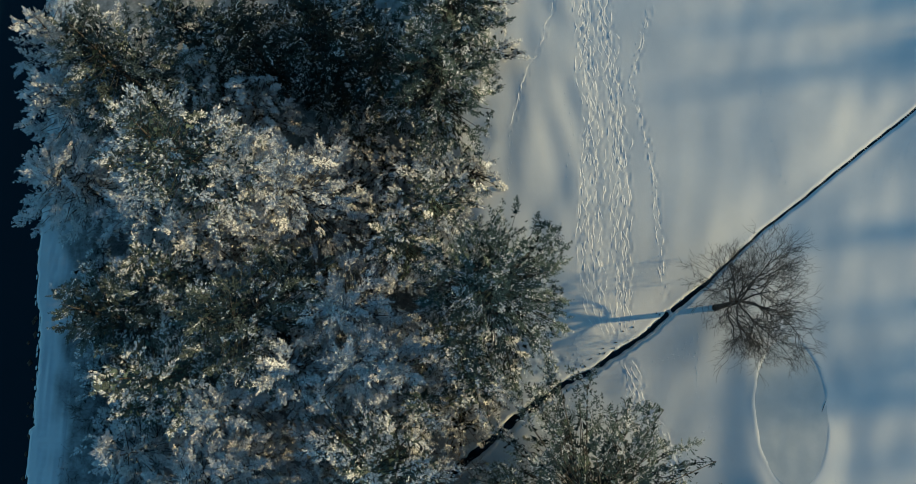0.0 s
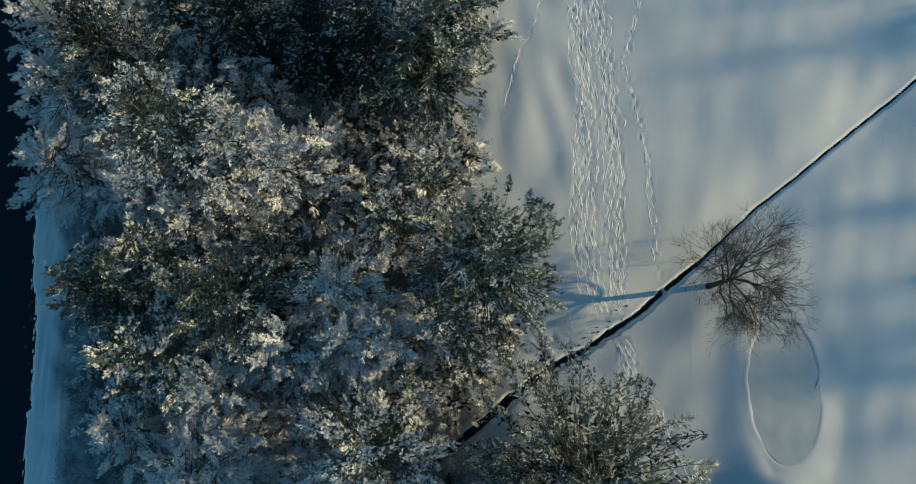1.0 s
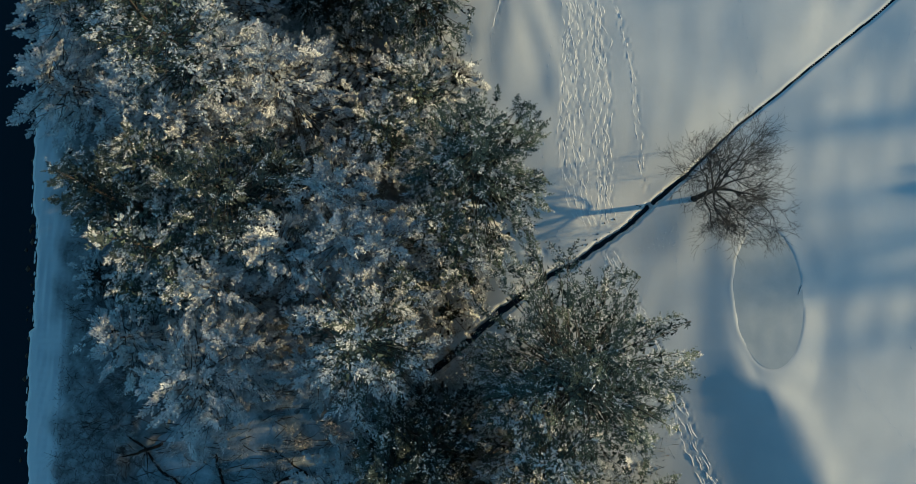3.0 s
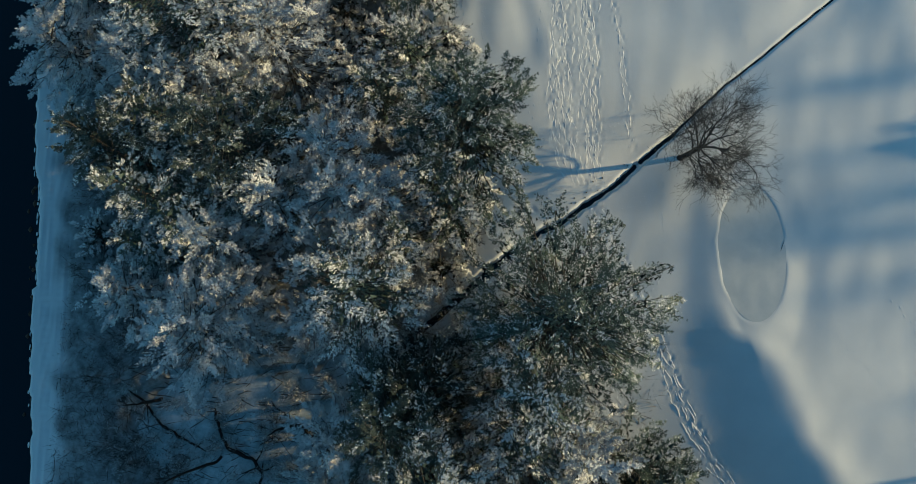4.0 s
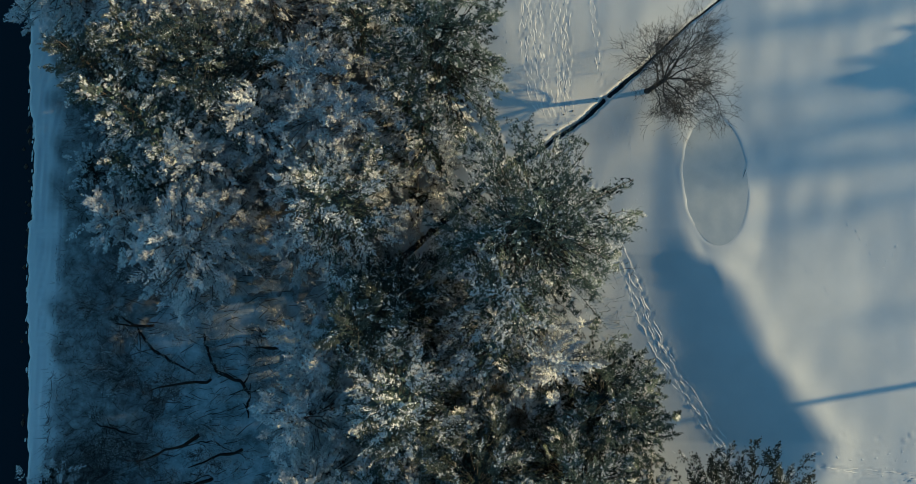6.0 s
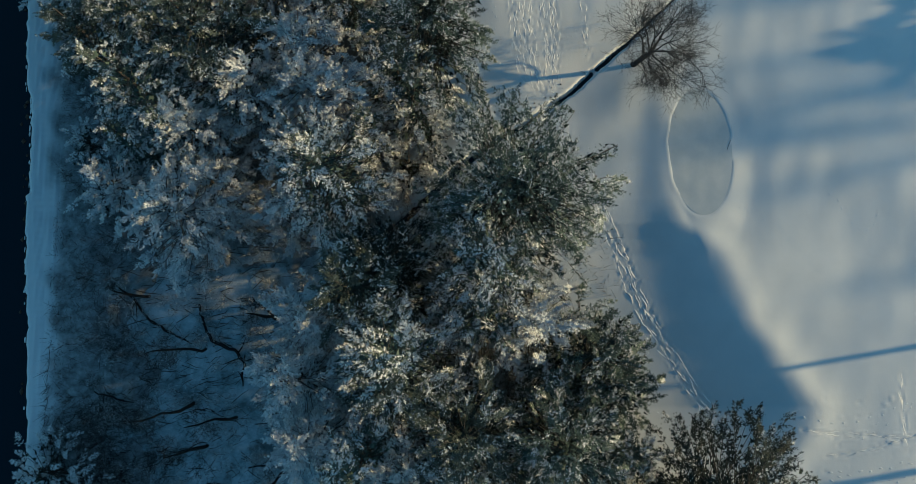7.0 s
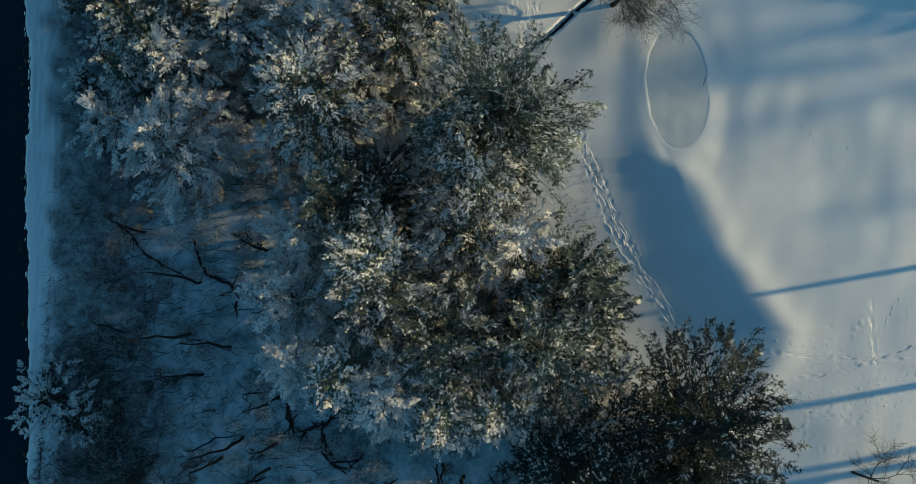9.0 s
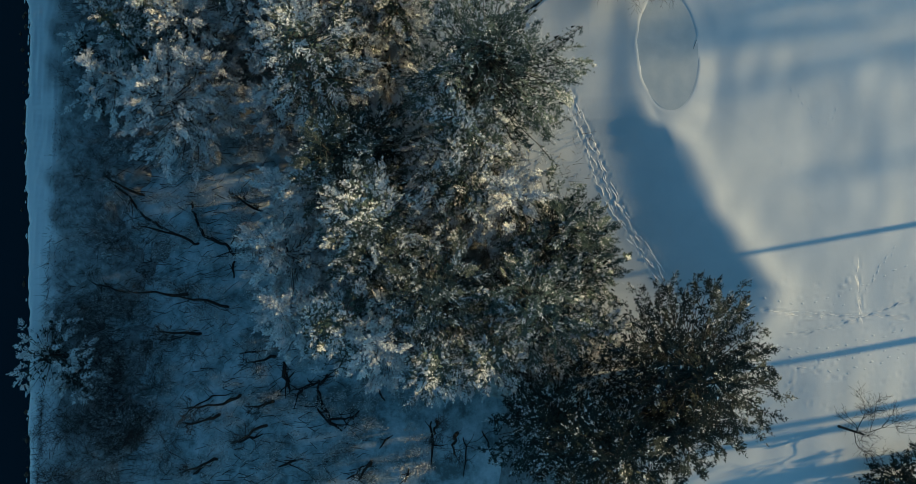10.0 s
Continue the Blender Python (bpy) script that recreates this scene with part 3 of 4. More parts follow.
def conifer(x, y, h, r, seed, frost=0.4, top=0.6, label="snow-dusted green spruce on the wood's edge", name="spruce_tree", low=0.12, needles=NEEDLES, rime=FROST,
            dome=2.4, dens=14.0, twigs=15, leafs=14, size=0.1, slim=0.25, bough=0.85, lobe=0.9, inner=12, upright=1.0, core=SHADED, stray=0.3):
    """A needle tree: trunk, limbs, and boughs that are plumes of green and of frosted blades. h: height above the plain z = 0."""
    rng = np.random.default_rng(seed)
    z0 = ground_z(x, y) - 0.05
    tree = tagged(new(name), label, "tree", group="trees of the wood")
    tree.location = (x, y, z0)
    tall = h - z0
    t = np.linspace(0, 1, 7)
    bend = rng.normal(0, 0.01 * tall, (7, 2)) * t[:, None]
    axis_p = np.column_stack([bend, tall * 0.97 * t])
    buf = Buffer()
    tube(buf, axis_p, (0.012 * tall + 0.04) * (1 - t) ** 0.9 + 0.008, 8)
    buf.make("trunk", BARK, tree, smooth=True)
    # boughs over the crown's outside, and fewer within
    m = max(26, int(dens * r * (r + 0.22 * tall * (1 - low))))
    fill = np.linspace(0, 1, 60)
    body = lambda u: (1 - u ** dome).clip(0.0, 1) ** 0.72 * np.minimum(1, 0.62 + 1.3 * u)
    share = np.cumsum(body(fill) + 0.22)
    s = np.interp((np.arange(m) + rng.uniform(0, 1, m)) / m, share / share[-1], fill)
    az = np.arange(m) * 2.39996 + rng.normal(0, 0.35, m)
    ph = rng.uniform(0, 6.28, 4)
    lobes = 1 + lobe * (0.10 * np.sin(2 * az + ph[0]) + 0.12 * np.sin(3 * az + ph[1] + 4 * s) + 0.10 * np.sin(5 * az + ph[2] + 9 * s))
    reach = 1.36 * r * body(s) * lobes * np.where(rng.uniform(0, 1, m) < 0.72, rng.uniform(0.86, 1.12, m), rng.uniform(0.45, 0.85, m))
    out = np.column_stack([np.cos(az), np.sin(az), np.zeros(m)])
    lz = tall * (low + (1 - low) * s * 0.985)
    up = np.array([0, 0, 1.0])
    tip = np.column_stack([np.interp(lz, axis_p[:, 2], axis_p[:, 0]), np.interp(lz, axis_p[:, 2], axis_p[:, 1]), lz]) + out * reach[:, None]
    el = upright * (-0.2 + 0.5 * s + 0.35 * s ** 4) + rng.normal(0, 0.26, m)
    way = unit(out * np.cos(el)[:, None] + up * np.sin(el)[:, None] + rng.normal(0, stray, (m, 3)))
    length = bough * rng.uniform(0.75, 1.35, m) * (0.42 + 0.25 * r)
    base = tip - way * length[:, None]
    side = unit(np.cross(way, up + rng.normal(0, 0.18, (m, 3))))
    nrm = np.cross(side, way)
    limbs = Buffer()
    for k in range(m):
        foot = np.array([np.interp(base[k, 2] * 0.93, axis_p[:, 2], axis_p[:, 0]), np.interp(base[k, 2] * 0.93, axis_p[:, 2], axis_p[:, 1]), max(0.05, base[k, 2] * 0.93)])
        tube(limbs, [foot, base[k], tip[k]], np.array([0.026, 0.014, 0.004]) * (0.6 + 0.15 * r), 3)
    limbs.make("branching", TWIG, tree)
    # filler blades within the crown: block the sun; dark ones paint shade into gaps
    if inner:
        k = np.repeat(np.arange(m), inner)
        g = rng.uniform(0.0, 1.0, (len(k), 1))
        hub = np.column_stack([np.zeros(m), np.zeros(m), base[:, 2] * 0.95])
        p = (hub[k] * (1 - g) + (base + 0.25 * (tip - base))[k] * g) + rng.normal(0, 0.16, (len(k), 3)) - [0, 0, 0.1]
        foliage("crown_filler", rng, p, out[k] + rng.normal(0, 0.7, (len(k), 3)), nrm[k], rng.uniform(0.14, 0.28, len(k)), 0.3, rng.uniform(0, 0.6, len(k)), core, tree)
    # feathered twigs on both sides of each bough, with blades along them
    k = np.repeat(np.arange(m), twigs)
    turn_no = np.tile(np.arange(twigs), m)
    f = (turn_no + rng.uniform(0, 1, len(k))) / twigs
    hand = np.where(turn_no % 2, 1.0, -1.0)
    spine = turn_no % 5 == 4
    ang = np.where(spine, 0.0, hand * (0.92 - 0.38 * f)) + rng.normal(0, 0.11, len(k))
    t_len = length[k] * np.where(spine, 0.30, 0.10 + 0.40 * (1.06 - f) * np.minimum(1, 3.2 * f)) * rng.uniform(0.75, 1.25, len(k))
    arch = 0.26 * length[k] * (f - 0.45) ** 2
    start = base[k] + way[k] * (length[k] * f)[:, None] - up * arch[:, None]
    t_way = unit(way[k] * np.cos(ang)[:, None] + side[k] * np.sin(ang)[:, None] + nrm[k] * rng.normal(0.02, 0.16, len(k))[:, None] - up * 0.12)
    b = np.repeat(np.arange(len(k)), leafs)
    g = rng.uniform(0.05, 1.0, len(b))
    kb = k[b]
    p = start[b] + t_way[b] * (t_len[b] * g)[:, None] + rng.normal(0, 0.022, (len(b), 3))
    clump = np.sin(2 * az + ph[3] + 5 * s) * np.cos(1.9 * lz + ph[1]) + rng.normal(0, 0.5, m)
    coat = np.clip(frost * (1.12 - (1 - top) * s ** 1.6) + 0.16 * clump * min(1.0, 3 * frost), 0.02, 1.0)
    rimed = rng.uniform(0, 1, len(k)) < coat[k] * (0.62 + 0.45 * f)
    white = rng.uniform(0, 1, len(b)) < np.where(rimed[b], 0.8 + 0.2 * g, np.where(g > 0.8, 0.07 + 0.5 * coat[kb], 0.02))
    sway = unit(np.cross(t_way[b], nrm[kb])) * rng.choice([-1.0, 1.0], len(b))[:, None]
    fan = np.where(rimed[b], 0.7 - 0.45 * g, 1.0 - 0.6 * g)
    d = t_way[b] * (0.55 + 0.5 * g)[:, None] + sway * fan[:, None] + nrm[kb] * rng.normal(0.18, 0.28, len(b))[:, None]
    dim = size * rng.uniform(0.65, 1.25, len(b)) * (1.12 - 0.42 * g)
    soft = unit(0.8 * nrm[kb] + 0.3 * out[kb] * reach[kb][:, None] / r + 0.3 * up)
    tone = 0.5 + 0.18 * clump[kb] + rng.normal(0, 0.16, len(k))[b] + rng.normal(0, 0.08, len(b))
    n = ~white
    if n.any():
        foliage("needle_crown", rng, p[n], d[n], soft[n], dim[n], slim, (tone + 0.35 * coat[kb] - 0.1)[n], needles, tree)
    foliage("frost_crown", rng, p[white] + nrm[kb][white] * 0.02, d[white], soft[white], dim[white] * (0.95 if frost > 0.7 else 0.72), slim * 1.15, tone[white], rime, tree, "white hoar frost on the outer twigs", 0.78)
    return tree


WHITE = dict(frost=1.05, top=0.95, label="small tree thickly white with hoar frost", name="frosted_tree", rime=FROST, leafs=15, slim=0.3, needles=GREY, core=GREY)
CREAM = dict(WHITE, label="sunlit tree thickly white with hoar frost")
PALE = dict(frost=0.92, top=0.38, label="olive-green tree half covered in hoar frost", name="frosted_tree", needles=OLIVE, core=NEEDLES)
MIXED = dict(frost=0.32, top=0.3, label="dark olive-green tree peppered with frost", needles=OLIVE)
GREEN = dict(frost=0.32, top=0.5, dome=2.0, stray=0.4, dens=17.0, label="dark green spruce with a little snow", needles=NEEDLES)
# the next two styles put the shade of neighbouring trees into the needle colour
SHADEDG = dict(GREEN, frost=0.1, dome=2.6, label="bushy spruce, its green darkened for shade, with traces of frost", needles=SHADED)
DARK = dict(frost=0.2, top=0.5, dome=2.2, label="spruce with green darkened for the wood's shade and traces of frost", needles=SHADED)
BUSH = dict(frost=0.9, label="low frosted bush on snowy ground", name="frosted_bush", low=0.03, size=0.11, inner=5, needles=GREY, bough=0.7, twigs=10, leafs=10, upright=2.2)


def wood():
    rows = [(-17.8, 10.5, 6.0, 2.3, WHITE), (-17.7, 7.0, 5.6, 2.2, WHITE), (-18.3, 13.5, 6.2, 2.1, WHITE), (-14.7, 11.3, 10.0, 2.5, MIXED), (-11.0, 7.0, 13.0, 2.6, PALE),
            (-7.4, 6.5, 8.0, 2.2, CREAM), (-9.3, 6.8, 9.0, 1.9, CREAM), (-11.1, 4.4, 7.4, 1.7, CREAM), (-13.6, 5.6, 7.5, 1.7, WHITE), (-9.3, 4.6, 6.6, 1.5, CREAM),
            (-13.3, 1.0, 10.6, 2.1, MIXED), (-8.2, 0.7, 12.6, 2.2, MIXED), (-12.2, 2.9, 8.8, 1.8, PALE), (-7.4, 2.7, 7.5, 1.6, MIXED), (-4.9, 1.4, 7.4, 2.2, WHITE),
            (-3.1, -0.8, 7.4, 2.0, WHITE), (1.1, 2.2, 10.6, 2.7, GREEN), (-2.8, 4.4, 6.4, 1.6, PALE), (-1.5, 6.3, 6.0, 1.8, PALE), (-0.3, 0.1, 8.0, 1.8, PALE),
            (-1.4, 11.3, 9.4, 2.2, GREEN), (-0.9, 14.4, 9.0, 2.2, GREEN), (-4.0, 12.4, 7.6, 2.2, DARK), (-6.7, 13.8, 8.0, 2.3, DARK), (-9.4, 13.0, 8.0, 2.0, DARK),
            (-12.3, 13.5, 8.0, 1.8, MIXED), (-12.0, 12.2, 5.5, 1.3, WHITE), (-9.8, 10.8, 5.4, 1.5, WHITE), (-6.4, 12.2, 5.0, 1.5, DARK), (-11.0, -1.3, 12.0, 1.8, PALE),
            (-9.6, -2.5, 8.4, 1.5, WHITE), (-7.0, -0.9, 8.6, 1.9, WHITE), (-4.5, -0.7, 8.0, 1.8, WHITE), (-10.4, -6.0, 7.4, 2.3, WHITE), (-13.9, -4.5, 5.6, 1.6, WHITE),
            (-13.0, -2.6, 7.0, 1.2, PALE), (-9.1, -4.6, 6.6, 1.5, WHITE), (-3.4, -4.7, 10.6, 2.5, PALE), (0.4, -1.1, 7.6, 1.4, PALE), (-1.9, -2.1, 6.6, 1.4, PALE),
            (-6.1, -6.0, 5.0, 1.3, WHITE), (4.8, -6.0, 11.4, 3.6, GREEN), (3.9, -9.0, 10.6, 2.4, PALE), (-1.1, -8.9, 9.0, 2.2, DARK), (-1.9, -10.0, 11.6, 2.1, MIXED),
            (-0.3, -12.6, 12.2, 2.3, PALE), (-0.6, -14.0, 11.0, 1.7, MIXED), (-4.4, -11.1, 7.4, 1.8, WHITE), (-4.8, -13.7, 7.8, 1.9, WHITE), (-4.2, -16.4, 8.0, 1.8, WHITE),
            (3.3, -10.7, 9.0, 2.1, PALE), (5.6, -11.4, 8.4, 1.8, CREAM), (8.0, -12.9, 7.0, 2.4, GREEN), (9.2, -14.1, 5.6, 2.1, GREEN), (6.5, -16.4, 10.8, 2.5, GREEN),
            (2.4, -15.9, 12.0, 2.2, MIXED), (-1.9, -17.1, 11.4, 1.7, PALE), (0.0, -17.7, 10.0, 1.8, WHITE), (2.3, -18.7, 10.6, 1.6, PALE), (4.4, -18.5, 9.6, 1.7, PALE),
            (0.8, -14.3, 9.5, 1.7, MIXED), (13.4, -19.4, 9.6, 3.2, SHADEDG), (12.6, -21.6, 8.0, 2.6, SHADEDG), (7.7, -21.6, 9.0, 2.6, DARK), (9.7, -22.7, 10.6, 2.3, DARK), (9.9, -17.4, 5.0, 1.4, PALE),
            (24.7, -25.1, 3.4, 1.6, SHADEDG),]
    for k, (x, y, h, r, style) in enumerate(rows):
        conifer(x, y, h, r, 101 + k, **style)
    for k, (x, y) in enumerate([(-5.5, 8.1), (-3.9, 8.6), (-2.3, 8.9), (0.2, 8.4), (-1.2, 8.0), (-5.1, 10.1), (-6.8, 9.6), (0.9, 14.5), (0.9, 17.0), (0.9, -1.7), (-0.2, -3.1), (-4.2, 6.2)]):
        conifer(x, y, 0.9 + 0.35 * (k % 3), 1.3, 301 + k, **BUSH)
    for k, (x, y) in enumerate([(-17.6, 3.6), (-16.4, 1.2), (-17.2, -1.4), (-16.6, -4.0)]):
        conifer(x, y, 0.2 + 0.3 * (k % 3), 1.2, 331 + k, **BUSH)
    conifer(-18.1, -18.2, 1.3, 1.6, 320, **BUSH)
    conifer(-17.0, -19.4, 0.2, 1.2, 321, **BUSH)


def grow(rng, buf, p, d, length, radius, level, deepest, spread):
    """A bare limb and all that branches from it."""
    d = unit(d)
    steps = 4 if level < 4 else 2
    pts = [np.array(p, float)]
    for _ in range(steps):
        d = unit(d + rng.normal(0, 0.2, 3) + [0, 0, 0.04])
        pts.append(pts[-1] + d * length / steps)
    tube(buf, pts, np.linspace(radius, radius * 0.62, steps + 1), 7 if level < 2 else (5 if level < 3 else 3))
    if level == deepest:
        tips = np.repeat(np.array(pts[1:]), 2, 0)
        way = unit(d + rng.normal(0, 0.6, (len(tips), 3))) * length * rng.uniform(0.3, 0.7, (len(tips), 1))
        thin = unit(np.cross(way, rng.normal(0, 1, (len(tips), 3)))) * 0.0045
        buf.add(np.stack([tips - thin, tips + thin, tips + way + 0.3 * thin, tips + way - 0.3 * thin], 1).reshape(-1, 3), np.arange(4 * len(tips)).reshape(-1, 4))
        return
    for _ in range(int(rng.integers(4, 6)) if level < 4 else 3):
        q = pts[min(steps, int(rng.uniform(0.35, 1.0) * steps) + 1)]
        turn = unit(np.cross(d, rng.normal(0, 1, 3)))
        a = rng.uniform(0.5, 1.0) * spread
        grow(rng, buf, q, d * math.cos(a) + turn * math.sin(a), length * rng.uniform(0.55, 0.85), max(0.006, radius * 0.55), level + 1, deepest, spread)


def bare_tree(x, y, seed, first=1.45, radius=0.13, deepest=5, spread=0.95, lean=(0.25, 0.0, 1.0), limbs=9, flat=0.75, bias=(0.42, 0.0),
              label="leafless dark tree with fine twigs beside the ditch", name="bare_tree", mat=TWIG):
    rng = np.random.default_rng(seed)
    tree = tagged(new(name), label, "tree")
    tree.location = (x, y, ground_z(x, y) - 0.08)
    trunk, twigs = Buffer(), Buffer()
    top = np.array(lean) * first
    tube(trunk, [(0, 0, 0), (top * 0.15), top * 0.55, top], [radius * 1.5, radius * 1.05, radius * 0.95, radius * 0.8], 9)
    trunk.make("trunk", BARK, tree, smooth=True)
    for k in range(limbs):
        a = k * 2 * math.pi / limbs + rng.uniform(-0.4, 0.4)
        grow(rng, twigs, top * rng.uniform(0.6, 1.0), np.array([math.cos(a) + bias[0], math.sin(a) + bias[1], rng.uniform(0.4, 1.3) * flat]), first * rng.uniform(0.85, 1.25),
             radius * 0.38, 1, deepest, spread)
        twigs.make("limb", mat, tree)
        twigs = Buffer()
    return tree


def alder(x, y, tall, seed, lean=(0.0, 0.0)):
    """A slender leafless tree: a long bare trunk with a few thin limbs."""
    rng = np.random.default_rng(seed)
    tree = tagged(new("alder_tree"), "slender leafless tree with a dark trunk in the marsh", "tree", group="bare trees in the marsh")
    tree.location = (x, y, ground_z(x, y) - 0.1)
    t = np.linspace(0, 1, 9)
    wob = np.cumsum(rng.normal(0, 0.055, (9, 2)), axis=0) * tall / 6
    p = np.column_stack([wob[:, 0] + lean[0] * t, wob[:, 1] + lean[1] * t, tall * t])
    p[0, :2] = 0
    trunk, twigs = Buffer(), Buffer()
    tube(trunk, p, (0.085 * (1 - t) ** 0.7 + 0.012) * rng.uniform(0.75, 1.2, 9), 7)
    trunk.make("trunk", ROTTEN, tree, smooth=True)
    for _ in range(8):
        f = rng.uniform(0.6, 0.98)
        q = np.array([np.interp(f, t, p[:, c]) for c in range(3)])
        a = rng.uniform(0, 6.3)
        grow(rng, twigs, q, np.array([math.cos(a), math.sin(a), rng.uniform(0.3, 1.0)]), tall * 0.12 * (1.3 - f), 0.010, 2, 4, 0.9)
        twigs.make("limb", TWIG, tree)
        twigs = Buffer()
    return tree


def bare_bush(x, y, r, seed):
    rng = np.random.default_rng(seed)
    bush = tagged(new("bare_bush"), "leafless brown bush with a dense tangle of twigs", "bush", group="bare bushes by the river")
    bush.location = (x, y, ground_z(x, y) - 0.05)
    twigs = Buffer()
    for k in range(11):
        a = rng.uniform(0, 6.3)
        grow(rng, twigs, (0.3 * math.cos(a), 0.3 * math.sin(a), 0), np.array([math.cos(a), math.sin(a), rng.uniform(0.6, 1.6)]), r * rng.uniform(0.3, 0.6), 0.009, 2, 4, 0.8)
        twigs.make("stem", BROWN, bush)
        twigs = Buffer()
    return bush


def brushwood():
    """Dry stems and fallen twigs over the wood floor."""
    rng = np.random.default_rng(77)
    n = 90000
    x = rng.uniform(-19.2, 1.0, n)
    y = rng.uniform(-27, 15, n)
    x[60000:], y[60000:] = rng.normal(-14.6, 2.5, n - 60000).clip(-19, -8), rng.normal(-20.5, 4.2, n - 60000).clip(-28, -10)      # thicket on the bank
    x[75000:], y[75000:] = rng.uniform(-3, 10.5, n - 75000), rng.uniform(-20, -6.5, n - 75000)                                   # brush between the crowns
    tall = np.where(np.arange(n) >= 60000, 1.6, 1.0)
    keep = rng.uniform(0, 1, n) < 0.12 + 0.88 * smooth01(waves(x, y, 31, 4.0) + 0.8) * np.where(np.arange(n) >= 75000, smooth01((4.0 + (-6.0 - y) * 0.55 - x) / 2.0), smooth01((-5.0 - x) / 5.0))
    x, y, tall = x[keep], y[keep], tall[keep]
    n = len(x)
    z = np.array([ground_z(a, b) for a, b in zip(x, y)])
    way = unit(np.column_stack([rng.normal(0, 1, n), rng.normal(0, 1, n), np.abs(rng.normal(0.3, 0.7, n))]))
    length = (tall * rng.uniform(0.12, 0.55, n))[:, None]
    across = unit(np.cross(way, rng.normal(0, 1, (n, 3)))) * (tall * rng.uniform(0.004, 0.010, n))[:, None]
    p = np.column_stack([x, y, z])
    v = np.stack([p - across, p + across, p + way * length + rng.normal(0, 0.05, (n, 3))], 1).reshape(-1, 3)
    # longer fallen sticks, each in two crooked lengths
    m = 1400
    a, b = rng.uniform(-16, -2, m), rng.uniform(-27, -6, m)
    z = np.array([max(ground_z(c, d), -2.02) for c, d in zip(a, b)]) + 0.04
    turn = rng.normal(0.25, 0.7, m)
    p0 = np.column_stack([a, b, z])
    p1 = p0 + np.column_stack([np.cos(turn), np.sin(turn), rng.uniform(-0.05, 0.15, m)]) * rng.uniform(0.25, 0.7, (m, 1))
    turn = turn + rng.normal(0, 0.5, m)
    p2 = p1 + np.column_stack([np.cos(turn), np.sin(turn), rng.uniform(-0.1, 0.1, m)]) * rng.uniform(0.2, 0.7, (m, 1))
    thick = np.column_stack([np.zeros(m), rng.uniform(0.008, 0.024, m), rng.normal(0, 0.006, m)])
    sticks = np.stack([p0 - thick, p0 + thick, p1 + thick * 0.8, p0 - thick, p1 + thick * 0.8, p1 - thick * 0.8, p1 - thick * 0.8, p1 + thick * 0.8, p2], 1).reshape(-1, 3)
    v = np.concatenate([v, sticks])
    ob = mesh_object("brushwood", v, np.arange(len(v)).reshape(-1, 3), BROWN)
    return tagged(ob, "dry brown stems and twigs over the wood floor", "undergrowth", kind="stuff")


def frosted_sedge():
    """Tufts of frosted dead grass on the marsh and the wood floor."""
    rng = np.random.default_rng(91)
    cx, cy = rng.uniform(-16.5, 1.5, 4400), rng.uniform(-27, 10, 4400)
    keep = waves(cx, cy, 33, 3.5) + 0.7 * waves(cx, cy, 34, 1.2) > 0.1
    cx, cy = cx[keep], cy[keep]
    x = np.repeat(cx, 26) + rng.normal(0, 0.22, 26 * len(cx))
    y = np.repeat(cy, 26) + rng.normal(0, 0.16, 26 * len(cx))
    z = np.maximum([ground_z(a, b) for a, b in zip(cx, cy)], -2.02).repeat(26) + rng.uniform(0, 0.22, len(x))
    d = np.column_stack([rng.normal(0, 1, len(x)), rng.normal(0, 1, len(x)), rng.uniform(0.2, 1.6, len(x))])
    v, q = sprigs(rng, np.column_stack([x, y, z]), d, rng.uniform(0.1, 0.24, len(x)), 0.014, 2, 0.6, 0.6)
    return tagged(mesh_object("frosted_sedge", v, q, SEDGE), "frosted tufts of dead grass on the marsh", "grass", kind="stuff")


def marsh_ice():
    xs, ys = np.arange(-16.5, 13.1, 0.5), np.arange(-60, -5.4, 0.5)
    v = np.array([(a, b, -2.03 + 0.012 * math.sin(1.7 * a + 0.9 * b)) for b in ys for a in xs])
    k = len(xs)
    f = np.array([(j * k + i, j * k + i + 1, (j + 1) * k + i + 1, (j + 1) * k + i) for j in range(len(ys) - 1) for i in range(k - 1)])
    return tagged(mesh_object("marsh_ice", v, f, ICE, smooth=True), "dull blue-grey ice of a frozen marsh", "ice", kind="structure")


